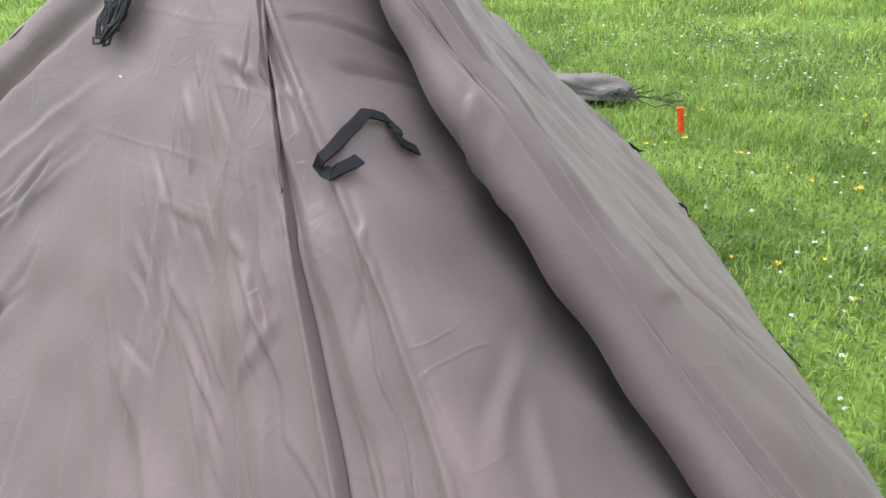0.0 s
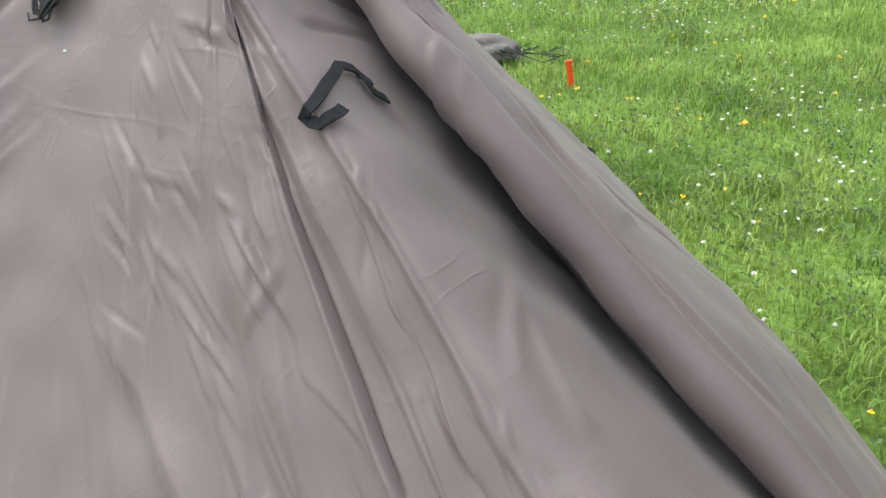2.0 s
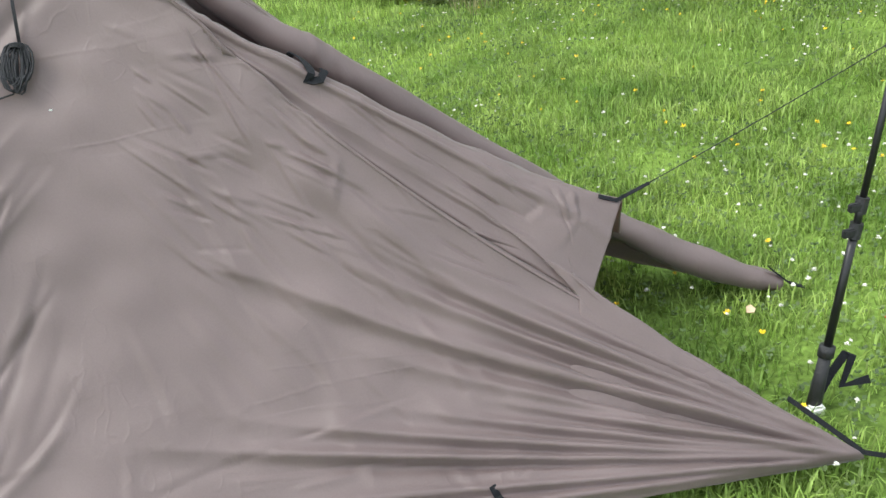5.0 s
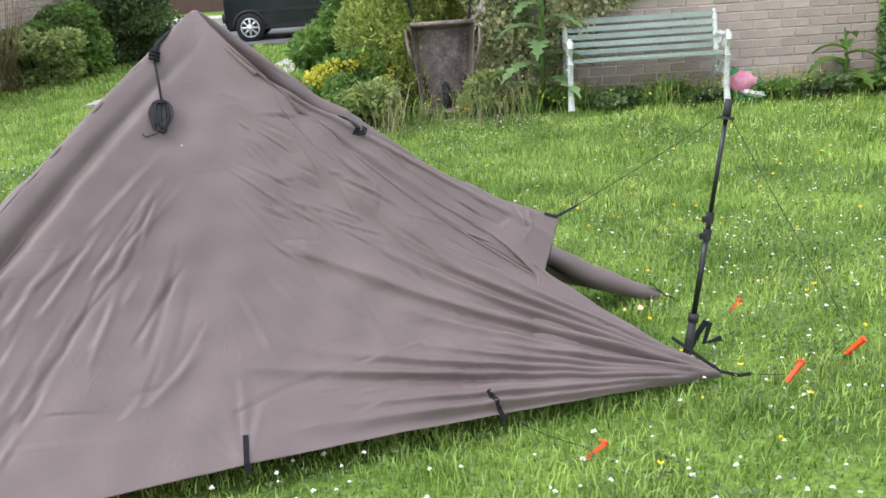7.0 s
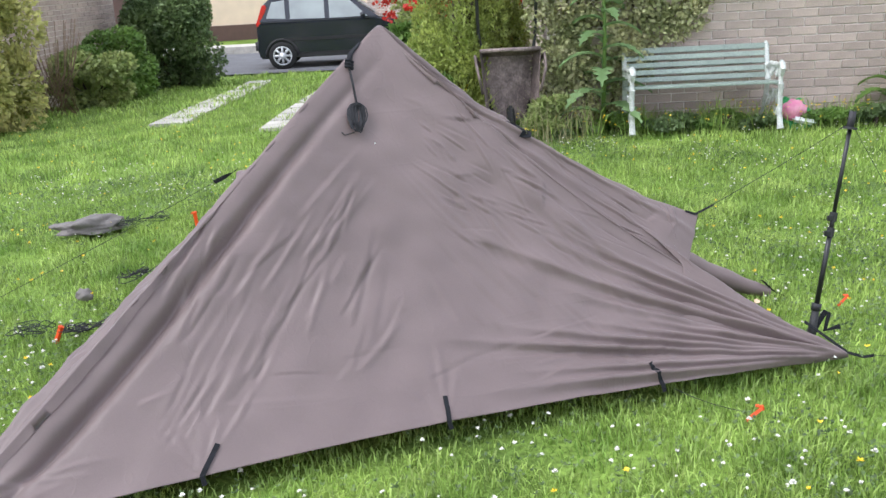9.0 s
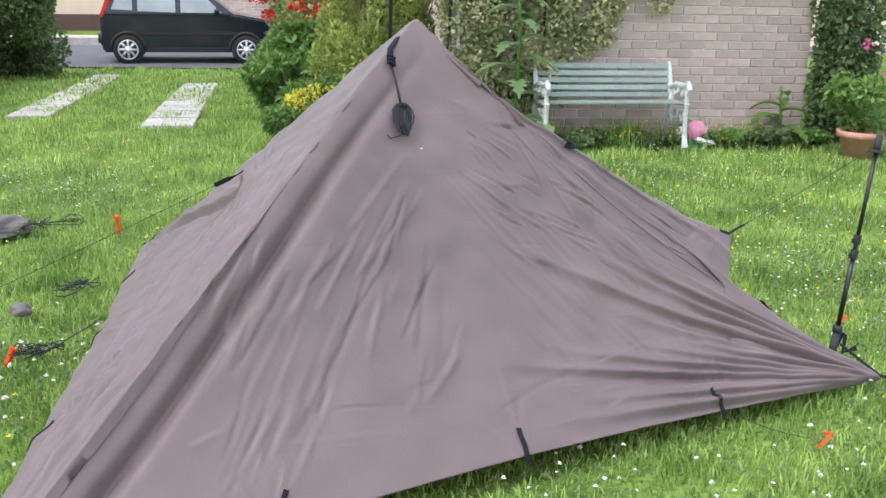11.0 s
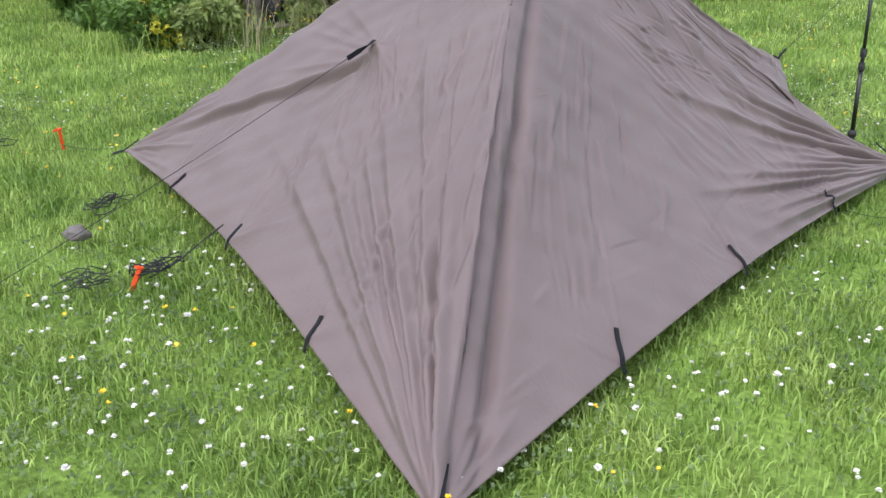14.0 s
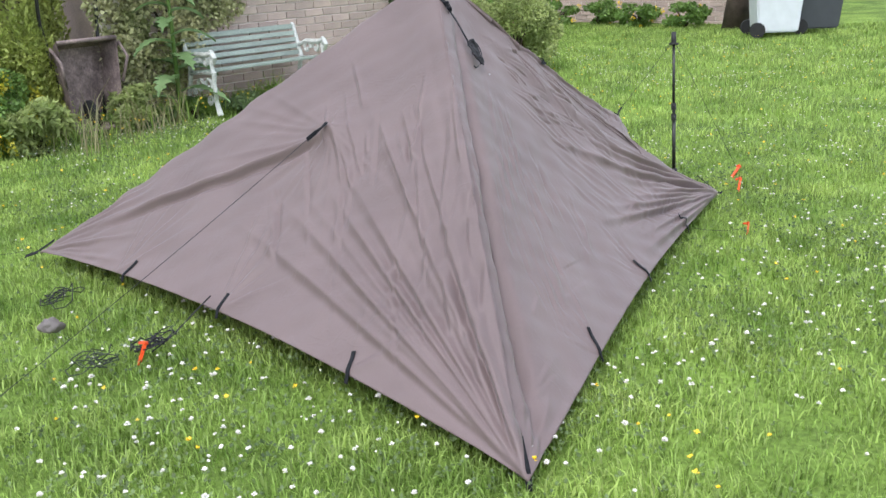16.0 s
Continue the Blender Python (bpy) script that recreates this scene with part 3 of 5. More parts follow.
def hem_strap(seg, f, length=0.12, tail=(0, 0, -0.05)):
    """A black webbing loop sewn to the hem, reaching up the panel, with its tail below."""
    bm = bmesh.new()
    pts, ns = [], []
    for k in range(8):
        p, q = on_tarp(seg, f, 1 - (length / 1.5) * (1 - k / 7), 0.004)
        pts.append(p)
        ns.append(q)
    for k in (1, 2, 3):
        pts.append(pts[7] + Vector(tail) * (k / 3) + Vector((0, 0, -0.004 * k)))
        ns.append(ns[7])
    ribbon(bm, pts, ns, 0.015)
    return part("webbing_loop", bm, WEB, shelter, "black webbing peg loop")


for _f in (0.248, 0.5, 0.75):
    hem_strap(0, _f, 0.09, (0.004, -0.008, -0.015))
for _f in (0.27, 0.5, 0.755):
    hem_strap(6, _f, 0.07, (-0.01, 0.002, -0.015))
for _f in (0.25, 0.5, 0.75):
    hem_strap(5, _f, 0.12, (0.04, 0.04, -0.05))
# corner straps
_bm = bmesh.new()
_p = [on_tarp(6, 0.985, r, 0.006)[0].lerp(on_tarp(0, 0.015, r, 0.006)[0], 0.5) + Vector((-0.006, -0.006, 0.006)) for r in (0.955, 0.965, 0.975, 0.985, 0.998)]
_p += [Vector((-0.015, -0.01, 0.015)), Vector((-0.02, -0.013, 0.0))]
ribbon(_bm, _p, [(-0.5, -0.35, 0.8)] * 7, 0.018)
part("webbing_loop", _bm, WEB, shelter, "black webbing corner strap")
_bm = bmesh.new()
_p = [Vector(CR + (APEX - CR) * t) + Vector((0.004, -0.012, 0.012)) for t in (0.10, 0.07, 0.04, 0.01)] + [Vector((3.04, -0.01, 0.03)), Vector((3.08, -0.015, 0.03))]
ribbon(_bm, _p, [(0.2, -0.7, 0.5)] * 6, 0.011)
part("webbing_loop", _bm, WEB, shelter, "black webbing corner strap")
_bm = bmesh.new()
ribbon(_bm, [Vector(CL + (APEX - CL) * 0.05) + Vector((-0.01, 0.01, 0.012)), Vector(CL) + Vector((-0.005, 0.02, 0.01)), Vector(CL) + Vector((-0.02, 0.08, -0.01))], [(-0.4, 0.3, 0.8)] * 3, 0.025)
part("webbing_loop", _bm, WEB, shelter, "black webbing corner strap")
_bm = bmesh.new()
ribbon(_bm, [Vector(CF + (APEX - CF) * 0.03) + Vector((0.01, 0.0, 0.02)), Vector(CF) + Vector((0.02, 0, 0.0)), Vector(CF) + Vector((0.06, 0, -0.02))], [(0.4, 0, 0.8)] * 3, 0.025)
part("webbing_loop", _bm, WEB, shelter, "black webbing corner strap")

# the webbing handle on the front panel


def handle_strap():
    bm = bmesh.new()
    ps, ns = [], []
    pts = [(2.092, 0.712, 0.852), (2.069, 0.703, 0.859), (2.06, 0.707, 0.874), (2.042, 0.705, 0.887), (2.022, 0.693, 0.887), (2.011, 0.674, 0.868), (2.002, 0.655, 0.846), (2.0, 0.644, 0.831), (2.014, 0.649, 0.826), (2.029, 0.663, 0.834), (2.041, 0.676, 0.842)]
    cells = TARP.reshape(-1, 3)
    nors = TNOR.reshape(-1, 3) * _sgn
    eye = np.array([2.896, -0.03, 1.23])
    ok = (TSEG == 1) | (TSEG == 2) | (TSEG == 3)
    ok = np.broadcast_to(ok[None], TARP.shape[:2]).ravel()
    cand, cn = cells[ok], nors[ok]
    for a, b in zip(pts, pts[1:]):
        for t in (0, 0.5):
            p = np.array(a) * (1 - t) + np.array(b) * t
            ray = (p - eye) / np.linalg.norm(p - eye)
            rel = cand - eye
            off = np.linalg.norm(rel - (rel @ ray)[:, None] * ray, axis=1)
            k = int(np.argmin(off))
            q = cn[k] if cn[k] @ ray < 0 else -cn[k]
            ps.append(Vector(cand[k] + q * (0.006 + 0.006 * math.sin(len(ps) * 0.6) ** 2)))
            ns.append(q)
    ribbon(bm, ps, ns, 0.017, 0.003)
    return part("lifting_loop", bm, WEB, shelter, "twisted black webbing loop")


handle_strap()
# strap at the lifted point of the front panel
_bm = bmesh.new()
_md = Vector(CM)
_pts = [on_tarp(2, 0.975, r, 0.004) for r in (0.955, 0.965, 0.98, 0.99)]
ribbon(_bm, [p for p, _ in _pts] + [_md + Vector((0.02, 0.0, 0.006)), _md + Vector((0.06, -0.004, 0.022))], [q for _, q in _pts] + [(0.3, -0.3, 0.9)] * 2, 0.009)
part("webbing_loop", _bm, WEB, shelter, "black webbing tie-out loop")
# loop on the side panel where the guy line pulls
_lp, _ln = on_tarp(6, 0.5, 0.5, 0.006)
GUY_END = Vector((-0.48, 1.69, 0.0))
_gd = (GUY_END - _lp).normalized()
_bm = bmesh.new()
_up = (Vector(APEX) - _lp).normalized()
ribbon(_bm, [_lp + _up * 0.012, _lp + _gd * 0.01, _lp + _gd * 0.05, _lp + _gd * 0.1], [_ln, _ln, _gd.cross(Vector((0, 0, 1))), _gd.cross(Vector((0, 0, 1)))], 0.016)
part("lifting_loop", _bm, WEB, shelter, "black webbing loop under tension")
# peak tie
_bm = bmesh.new()
_pts = [on_tarp(6, 0.93, 0.06, 0.004), on_tarp(6, 0.985, 0.075, 0.006), on_tarp(0, 0.04, 0.09, 0.006), on_tarp(0, 0.10, 0.105, 0.006), on_tarp(0, 0.14, 0.12, 0.008)]
ribbon(_bm, [p for p, _ in _pts], [q for _, q in _pts], 0.02)
for _k in range(3):
    _c, _q = on_tarp(0, 0.12 + 0.02 * _k, 0.112 + 0.008 * _k, 0.012)
    tube(_bm, [_c + Vector((-0.014, 0, 0.006)), _c + _q * 0.008, _c + Vector((0.014, 0, -0.006))], 0.006, 6)
part("peak_loop", _bm, WEB, shelter, "black webbing knot near the peak", smooth=True)


# ---- cords, pegs and pole ----
def hang_bundle():
    """A hank of thin black cord hanging from the peak against the cloth."""
    rng = random.Random(4)
    root = empty("cord_bundle", label="hank of thin black cord hanging from the tarp peak", category="cord")
    top, _ = on_tarp(0, 0.15, 0.125, 0.008)
    knot, nn = on_tarp(0, 0.33, 0.229, 0.012)
    low, _ = on_tarp(0, 0.358, 0.296, 0.012)
    bm = bmesh.new()
    for k in range(2):
        o = Vector((0.004 * k, 0, 0.002 * k))
        tube(bm, [top + o, top.lerp(knot, 0.4) + o + nn * 0.004, knot + o], 0.002, 6)
    part("lead", bm, CORD, root, smooth=True)
    down = (low - knot)
    side = down.cross(nn).normalized()
    bm = bmesh.new()
    for k in range(20):
        w, ln, t = rng.uniform(0.006, 0.026), rng.uniform(0.75, 1.05), rng.uniform(-0.012, 0.012)
        pts = []
        for a in range(13):
            th = math.pi * 2 * a / 12
            pts.append(knot + down * (ln * (0.5 - 0.5 * math.cos(th))) + side * (w * math.sin(th) + t) + nn * (0.006 + rng.uniform(0, 0.012)))
        tube(bm, pts, 0.0023, 5)
        part("loop", bm, CORD, root, smooth=True)
        bm = bmesh.new()
    tube(bm, [low + side * 0.01, low + down * 0.12 + side * 0.045, low + down * 0.02 + side * 0.055], 0.002, 5)
    part("loose_end", bm, CORD, root, smooth=True)
    bm = bmesh.new()
    for k in range(3):
        c = knot + down * (0.02 + 0.035 * k)
        pts = [c + side * 0.016 * math.cos(a) + nn * (0.012 + 0.014 * math.sin(a)) for a in [math.pi * 2 * j / 8 for j in range(9)]]
        tube(bm, pts, 0.002, 5)
    part("wrap", bm, CORD, root, smooth=True)


hang_bundle()


def cord(name, pts, label, r=0.0012, material=CORD):
    bm = bmesh.new()
    tube(bm, pts, r, 6)
    return tagged(link_bm(name, bm, material, True), label, "guy line")


def sagged(a, b, n=10, sag=0.03):
    a, b = Vector(a), Vector(b)
    return [a.lerp(b, t / n) - Vector((0, 0, sag * 4 * (t / n) * (1 - t / n))) for t in range(n + 1)]


cord("guy_line", sagged(_lp + _gd * 0.1, GUY_END, 10, 0.012), "thin black guy line from the side panel to the lawn")
POLE_B, POLE_T = Vector((2.995, 0.225, 0.0)), Vector((3.181, 0.291, 0.862))
_tie = POLE_B.lerp(POLE_T, 0.955)
cord("guy_line", sagged(_md + Vector((0.055, -0.004, 0.022)), _tie, 10, 0.004), "thin black guy line from the tarp front to a trekking pole")
PEG_C = Vector((3.47, -0.03, 0.03))
cord("guy_line", sagged(_tie, PEG_C + Vector((0, 0, 0.05)), 10, 0.004), "thin guy line from the trekking pole to an orange peg", material=GREENCORD)
cord("guy_line", sagged((3.07, -0.015, 0.035), (3.16, -0.08, 0.04), 4, 0.004), "short black cord from tarp corner to peg")
cord("guy_line", sagged((2.26, -0.02, 0.06), (2.40, -0.2, 0.03), 4, 0.01), "short dark cord from hem loop to peg")
cord("guy_line", [(0.55, 1.42, 0.17), (0.47, 1.45, 0.12), (0.4, 1.48, 0.07), (0.3, 1.5, 0.04)], "short black cord from hem loop to an orange peg", r=0.0025)
cord("guy_line", sagged((1.03, 2.9, 0.05), (0.93, 3.18, 0.04), 4, 0.01), "short black cord from tarp corner to peg")


def make_peg(m, length=0.1):
    """An orange folded-metal tent peg with a bent hook head."""
    root = empty("tent_peg", label="bright orange metal tent peg pushed into the lawn", category="tent peg", group="tent pegs")
    bm = bmesh.new()
    for s in (-1, 1):
        box(bm, (0.016, 0.003, length), pose(0.006 * s, 0, 0, 0, 0, 35 * s) , 0.001)
    part("stem", bm, ORANGE, root)
    bm = bmesh.new()
    box(bm, (0.03, 0.016, 0.012), pose(0, 0.004, length / 2, 20, 0, 0), 0.003)
    box(bm, (0.012, 0.035, 0.012), pose(0, 0.022, length / 2 - 0.004, -25, 0, 0), 0.003)
    part("hook", bm, ORANGE, root)
    root.matrix_world = m
    return root


_peg = make_peg(pose(0.955, 3.22, 0.055, 0, -5, 30))
for _m in (pose(0.255, 1.5, 0.05, 10, 24, 0) @ Matrix.Scale(0.8, 4), pose(2.42, -0.235, 0.03, 20, 62, 25) @ Matrix.Scale(0.7, 4), pose(3.19, -0.09, 0.045, -10, 38, -20) @ Matrix.Scale(0.8, 4), pose(3.47, -0.03, 0.05, 0, 38, -50) @ Matrix.Scale(0.8, 4), pose(3.36, 0.475, 0.035, 10, 50, 10) @ Matrix.Scale(0.6, 4), pose(2.823, 1.293, 0.06, 10, 15, 40)):
    copy_thing(_peg, _m)


def scrap_cord(x, y, seed, spread=0.09, n=9):
    """A loose tangle of cord lying in the grass."""
    g = random.Random(seed)
    bm = bmesh.new()
    pts, th = [], 0.0
    c = Vector((x, y, 0.05))
    for k in range(n * 7):
        if k % 7 == 0:
            c = Vector((x + g.uniform(-1, 1) * spread, y + g.uniform(-1, 1) * spread * 0.6, 0.045))
        th += g.uniform(0.5, 1.1)
        pts.append(c + Vector((math.cos(th) * 0.05, math.sin(th) * 0.035, g.uniform(0, 0.035))))
    tube(bm, pts, 0.0022, 5)
    return tagged(link_bm("cord_tangle", bm, CORD if seed % 2 else GREENCORD, True), "loose tangle of dark guy cord lying in grass", "cord")


scrap_cord(0.36, 1.52, 1, 0.06, 10)
scrap_cord(0.13, 1.60, 2, 0.07, 8)
scrap_cord(0.58, 2.21, 3, 0.08, 7)
scrap_cord(0.66, 3.42, 4, 0.12, 9)


def trekking_pole():
    root = empty("trekking_pole", label="black telescopic trekking pole standing upside down as a tarp prop", category="trekking pole")
    ax = (POLE_T - POLE_B)
    at = lambda t: POLE_B + ax * t
    def seg(name, t0, t1, r0, r1, m, lab=""):
        bm = bmesh.new()
        tube(bm, [at(t0), at(t0 + (t1 - t0) * 0.5), at(t1)], [r0, (r0 + r1) / 2, r1], 12)
        return part(name, bm, m, root, lab, True)
    seg("grip", 0.0, 0.15, 0.017, 0.014, GRIP)
    seg("collar", 0.15, 0.18, 0.018, 0.018, GRIP)
    seg("lower_shaft", 0.18, 0.5, 0.0095, 0.0095, POLE)
    seg("middle_shaft", 0.5, 0.56, 0.0085, 0.0085, POLE)
    seg("upper_shaft", 0.56, 0.93, 0.0075, 0.0075, POLE)
    seg("tip", 0.93, 1.0, 0.014, 0.012, GRIP)
    for t in (0.49, 0.555):
        bm = bmesh.new()
        tube(bm, [at(t - 0.02), at(t + 0.02)], 0.014, 12)
        box(bm, (0.03, 0.012, 0.02), Matrix.Translation(at(t) + Vector((-0.018, -0.006, 0))), 0.003)
        part("clamp", bm, GRIP, root)
    bm = bmesh.new()
    tube(bm, [at(0.925), at(0.935)], 0.026, 14)
    part("basket", bm, GRIP, root)
    bm = bmesh.new()
    b = at(0.05)
    ribbon(bm, [b + Vector((0.005, 0, -0.01)), b + Vector((0.04, 0.02, 0.02)), b + Vector((0.085, 0.035, 0.06)), b + Vector((0.1, 0.03, 0.055)), b + Vector((0.06, 0.0, 0.0)), b + Vector((0.12, -0.01, 0.01))], [(0.2, -0.8, 0.5)] * 6, 0.02, 0.004)
    part("wrist_strap", bm, WEB, root, "black webbing wrist strap")
    bm = bmesh.new()
    box(bm, (0.04, 0.03, 0.02), Matrix.Translation(POLE_B + Vector((0.0, -0.01, 0.005))), 0.006)
    part("pommel_cap", bm, WHITEPL, root, "pale grip end cap")


trekking_pole()


def crumpled(name, m, size, material, seed, label, cat, sub=3, rough=0.25):
    """A crumpled cloth lump with folds."""
    bm = bmesh.new()
    bmesh.ops.create_icosphere(bm, subdivisions=sub, radius=1.0)
    for v in bm.verts:
        p = v.co.copy()
        k = 1 + rough * noise.noise(p * 1.7 + Vector((seed, 0, 0))) + rough * 0.6 * abs(noise.noise(p * 4 + Vector((0, seed, 0))))
        v.co = Vector((p.x * size[0] * k, p.y * size[1] * k, max(-0.02, p.z * size[2] * k)))
    ob = link_bm(name, bm, material, True)
    ob.matrix_world = m
    return tagged(ob, label, cat)


crumpled("stuff_sack", pose(0.34, 3.42, 0.045, 0, 4, 22), (0.22, 0.09, 0.058), SACK, 3, "empty grey cloth stuff sack lying on the lawn", "stuff sack", 4, 0.5)
crumpled("small_pouch", pose(0.345, 2.02, 0.05, 0, 10, -30), (0.042, 0.03, 0.03), SACK, 8, "small grey peg pouch lying in the grass", "pouch", 3, 0.4)
_bm = bmesh.new()
_lf = [(0, 0, 0), (0.02, 0.012, 0.006), (0.035, 0.004, 0.01), (0.03, -0.018, 0.007), (0.012, -0.02, 0.004)]
_top = [_bm.verts.new((x * 1.3, y * 1.3, z + 0.004)) for x, y, z in _lf]
_bot = [_bm.verts.new((x * 1.3, y * 1.3, z)) for x, y, z in _lf]
_bm.faces.new(_top)
_bm.faces.new(_bot[::-1])
for _k in range(5):
    _bm.faces.new((_top[_k], _bot[_k], _bot[(_k + 1) % 5], _top[(_k + 1) % 5]))
_o = tagged(link_bm("fallen_petal", _bm, mat("pale_petal", (0.6, 0.43, 0.28), vary=0.15, scale=40)), "pale dry fallen petal lying on the grass", "petal")
_o.matrix_world = pose(3.01, 0.585, 0.045, 15, -10, 40) @ Matrix.Scale(0.6, 4)

# a pale speck of blossom on the cloth
_c, _q = on_tarp(0, 0.43, 0.325, 0.003)
_bm = bmesh.new()
box(_bm, (0.007, 0.003, 0.004), Matrix.Translation(_c), 0.001)
tagged(link_bm("blossom_petal", _bm, WHITEPL), "tiny white blossom petal stuck on the tarp", "petal")


# ---- plants ----
def leaf_cloud(centres, radii, n, size, seed, aspect=1.6, droop=0.3):
    """Many small folded leaves scattered near the skins of several lumps; returns vertices and quads."""
    g = np.random.default_rng(seed)
    centres, radii = np.asarray(centres, float), np.asarray(radii, float)
    w = (radii.prod(1)) ** (2 / 3)
    k = g.choice(len(centres), n, p=w / w.sum())
    u = g.normal(size=(n, 3))
    u /= np.linalg.norm(u, axis=1, keepdims=True)
    rad = g.random(n) ** 0.35
    c = centres[k] + u * radii[k] * (0.35 + 0.68 * rad)[:, None] + g.normal(0, 0.25 * size, (n, 3))
    a = u + g.normal(0, 0.7, (n, 3)) + np.array([0, 0, -droop])
    a /= np.linalg.norm(a, axis=1, keepdims=True)
    b = np.cross(a, g.normal(size=(n, 3)))
    b /= np.linalg.norm(b, axis=1, keepdims=True) + 1e-9
    nn = np.cross(a, b)
    s = size * g.uniform(0.6, 1.3, (n, 1))
    p0, p2 = c - a * s * aspect * 0.5, c + a * s * aspect * 0.5
    p1, p3 = c + b * s * 0.5 + nn * s * 0.12, c - b * s * 0.5 + nn * s * 0.12
    v = np.stack([p0, p1, p2, p3], 1).reshape(-1, 3)
    i = np.arange(n)[:, None] * 4
    f = np.concatenate([i + [0, 1, 2], i + [0, 2, 3]], 0)
    return v, f


def lumps(base, size, n, seed, flat_bottom=True):
    g = np.random.default_rng(seed)
    cs, rs = [], []
    for _ in range(n):
        u = g.normal(size=3)
        u /= np.linalg.norm(u)
        p = np.array([u[0] * size[0] * 0.62, u[1] * size[1] * 0.62, size[2] * (0.5 + 0.42 * u[2])])
        cs.append(np.array(base) + p)
        r = g.uniform(0.28, 0.5)
        rs.append([size[0] * r, size[1] * r, size[2] * r * 0.62])
    return cs, rs


def shrub(name, x, y, size, material, leaf, count, seed, label, cat="shrub", nl=14, stems=6, dz=0.0, flowers=None, aspect=1.6):
    """A leafy bush: stems, a crown of many leaves over uneven lumps, and flower clusters if it has them."""
    g = random.Random(seed)
    z = gz(x, y) + dz
    root = empty(name, Matrix.Translation((x, y, z)), label=label, category=cat)
    bm = bmesh.new()
    for k in range(stems):
        a = g.uniform(0, 6.28)
        e = Vector((math.cos(a) * size[0] * 0.5, math.sin(a) * size[1] * 0.5, size[2] * g.uniform(0.5, 0.85)))
        tube(bm, [(g.uniform(-0.05, 0.05), g.uniform(-0.05, 0.05), -0.03), e * 0.5 + Vector((g.uniform(-0.06, 0.06), 0, 0.05)), e], [0.02, 0.014, 0.005], 6)
    part("stems", bm, BARK, root, smooth=True)
    cs, rs = lumps((0, 0, 0), size, nl, seed)
    v, f = leaf_cloud(cs, rs, int(count * 2.2), leaf * 0.66, seed + 1, aspect)
    v[:, 2] = np.maximum(v[:, 2], 0.0)
    o = mesh_np("foliage", v, f, material)
    o.parent = root
    tagged(o, kind="stuff")
    if flowers:
        fm, fn, fs = flowers
        gg = np.random.default_rng(seed + 2)
        pick = gg.choice(len(cs), fn)
        u = gg.normal(size=(fn, 3))
        u[:, 1] = -abs(u[:, 1])
        u /= np.linalg.norm(u, axis=1, keepdims=True)
        fc = np.array(cs)[pick] + u * np.array(rs)[pick] * 1.15
        fc[:, :2] *= 1.12
        v, f = leaf_cloud(fc, np.full((fn, 3), fs), fn * 26, fs * 0.55, seed + 3, 1.2)
        o = mesh_np("flowers", v, f, fm)
        o.parent = root
        tagged(o, kind="stuff")
    return root


def conifer(name, x, y, h, r, material, seed, label, count=42000):
    """A columnar yew: trunk and rising sprays of narrow leaves with gaps."""
    g = np.random.default_rng(seed)
    root = empty(name, Matrix.Translation((x, y, gz(x, y))), label=label, category="tree")
    bm = bmesh.new()
    tube(bm, [(0, 0, -0.05), (0.04, 0.02, h * 0.4), (0.0, 0.05, h * 0.9)], [0.12, 0.08, 0.02], 10)
    for k in range(14):
        a, zz = g.uniform(0, 6.28), g.uniform(0.15, 0.8) * h
        tube(bm, [(0, 0, zz), (math.cos(a) * r * 0.5, math.sin(a) * r * 0.5, zz + 0.25), (math.cos(a) * r * 0.75, math.sin(a) * r * 0.75, zz + 0.6)], [0.03, 0.02, 0.006], 6)
    part("trunk", bm, BARK, root, smooth=True)
    cs, rs = [], []
    for k in range(130):
        zz = g.uniform(0.03, 1.0)
        a = g.uniform(0, 6.28)
        rr = r * (1.05 - 0.5 * zz) * g.uniform(0.45, 0.95)
        cs.append([math.cos(a) * rr, math.sin(a) * rr, zz * h])
        q = g.uniform(0.06, 0.13)
        rs.append([q, q, q * 2.3])
    v, f = leaf_cloud(cs, rs, count, 0.019, seed + 1, 2.4, -0.9)
    o = mesh_np("crown", v, f, material)
    o.parent = root
    tagged(o, kind="stuff")
    return root


def broad_plant(name, x, y, h, seed, label, material, n=16, ln=0.5, wd=0.16):
    """A tall herb with a stem and long toothed leaves that arch outward."""
    g = random.Random(seed)
    root = empty(name, Matrix.Translation((x, y, gz(x, y))), label=label, category="plant")
    bm = bmesh.new()
    tube(bm, [(0, 0, -0.02), (0.02, 0, h * 0.5), (0.0, 0.02, h)], [0.022, 0.016, 0.008], 8)
    part("stem", bm, MIDLEAF, root, smooth=True)
    for k in range(n):
        t = k / n
        a = k * 2.4 + g.uniform(-0.3, 0.3)
        l, w = ln * (1.15 - 0.75 * t), wd * (1.1 - 0.6 * t)
        bm = bmesh.new()
        rows = []
        for j in range(15):
            s = j / 14
            out = l * s
            zz = h * (0.06 + 0.9 * t) + l * (0.55 * s - 0.75 * s * s)
            ww = w * math.sin(math.pi * min(1, s * 0.93 + 0.05)) ** 0.8 * (1 + 0.42 * (-1) ** j)
            c = Vector((math.cos(a) * out, math.sin(a) * out, zz))
            sd = Vector((-math.sin(a), math.cos(a), 0)) * ww * 0.5
            rows.append((bm.verts.new(c - sd + Vector((0, 0, 0.02))), bm.verts.new(c), bm.verts.new(c + sd + Vector((0, 0, 0.02)))))
        for p, q in zip(rows, rows[1:]):
            bm.faces.new((p[0], p[1], q[1], q[0]))
            bm.faces.new((p[1], p[2], q[2], q[1]))
        part("leaf", bm, material, root, smooth=True)
    return root


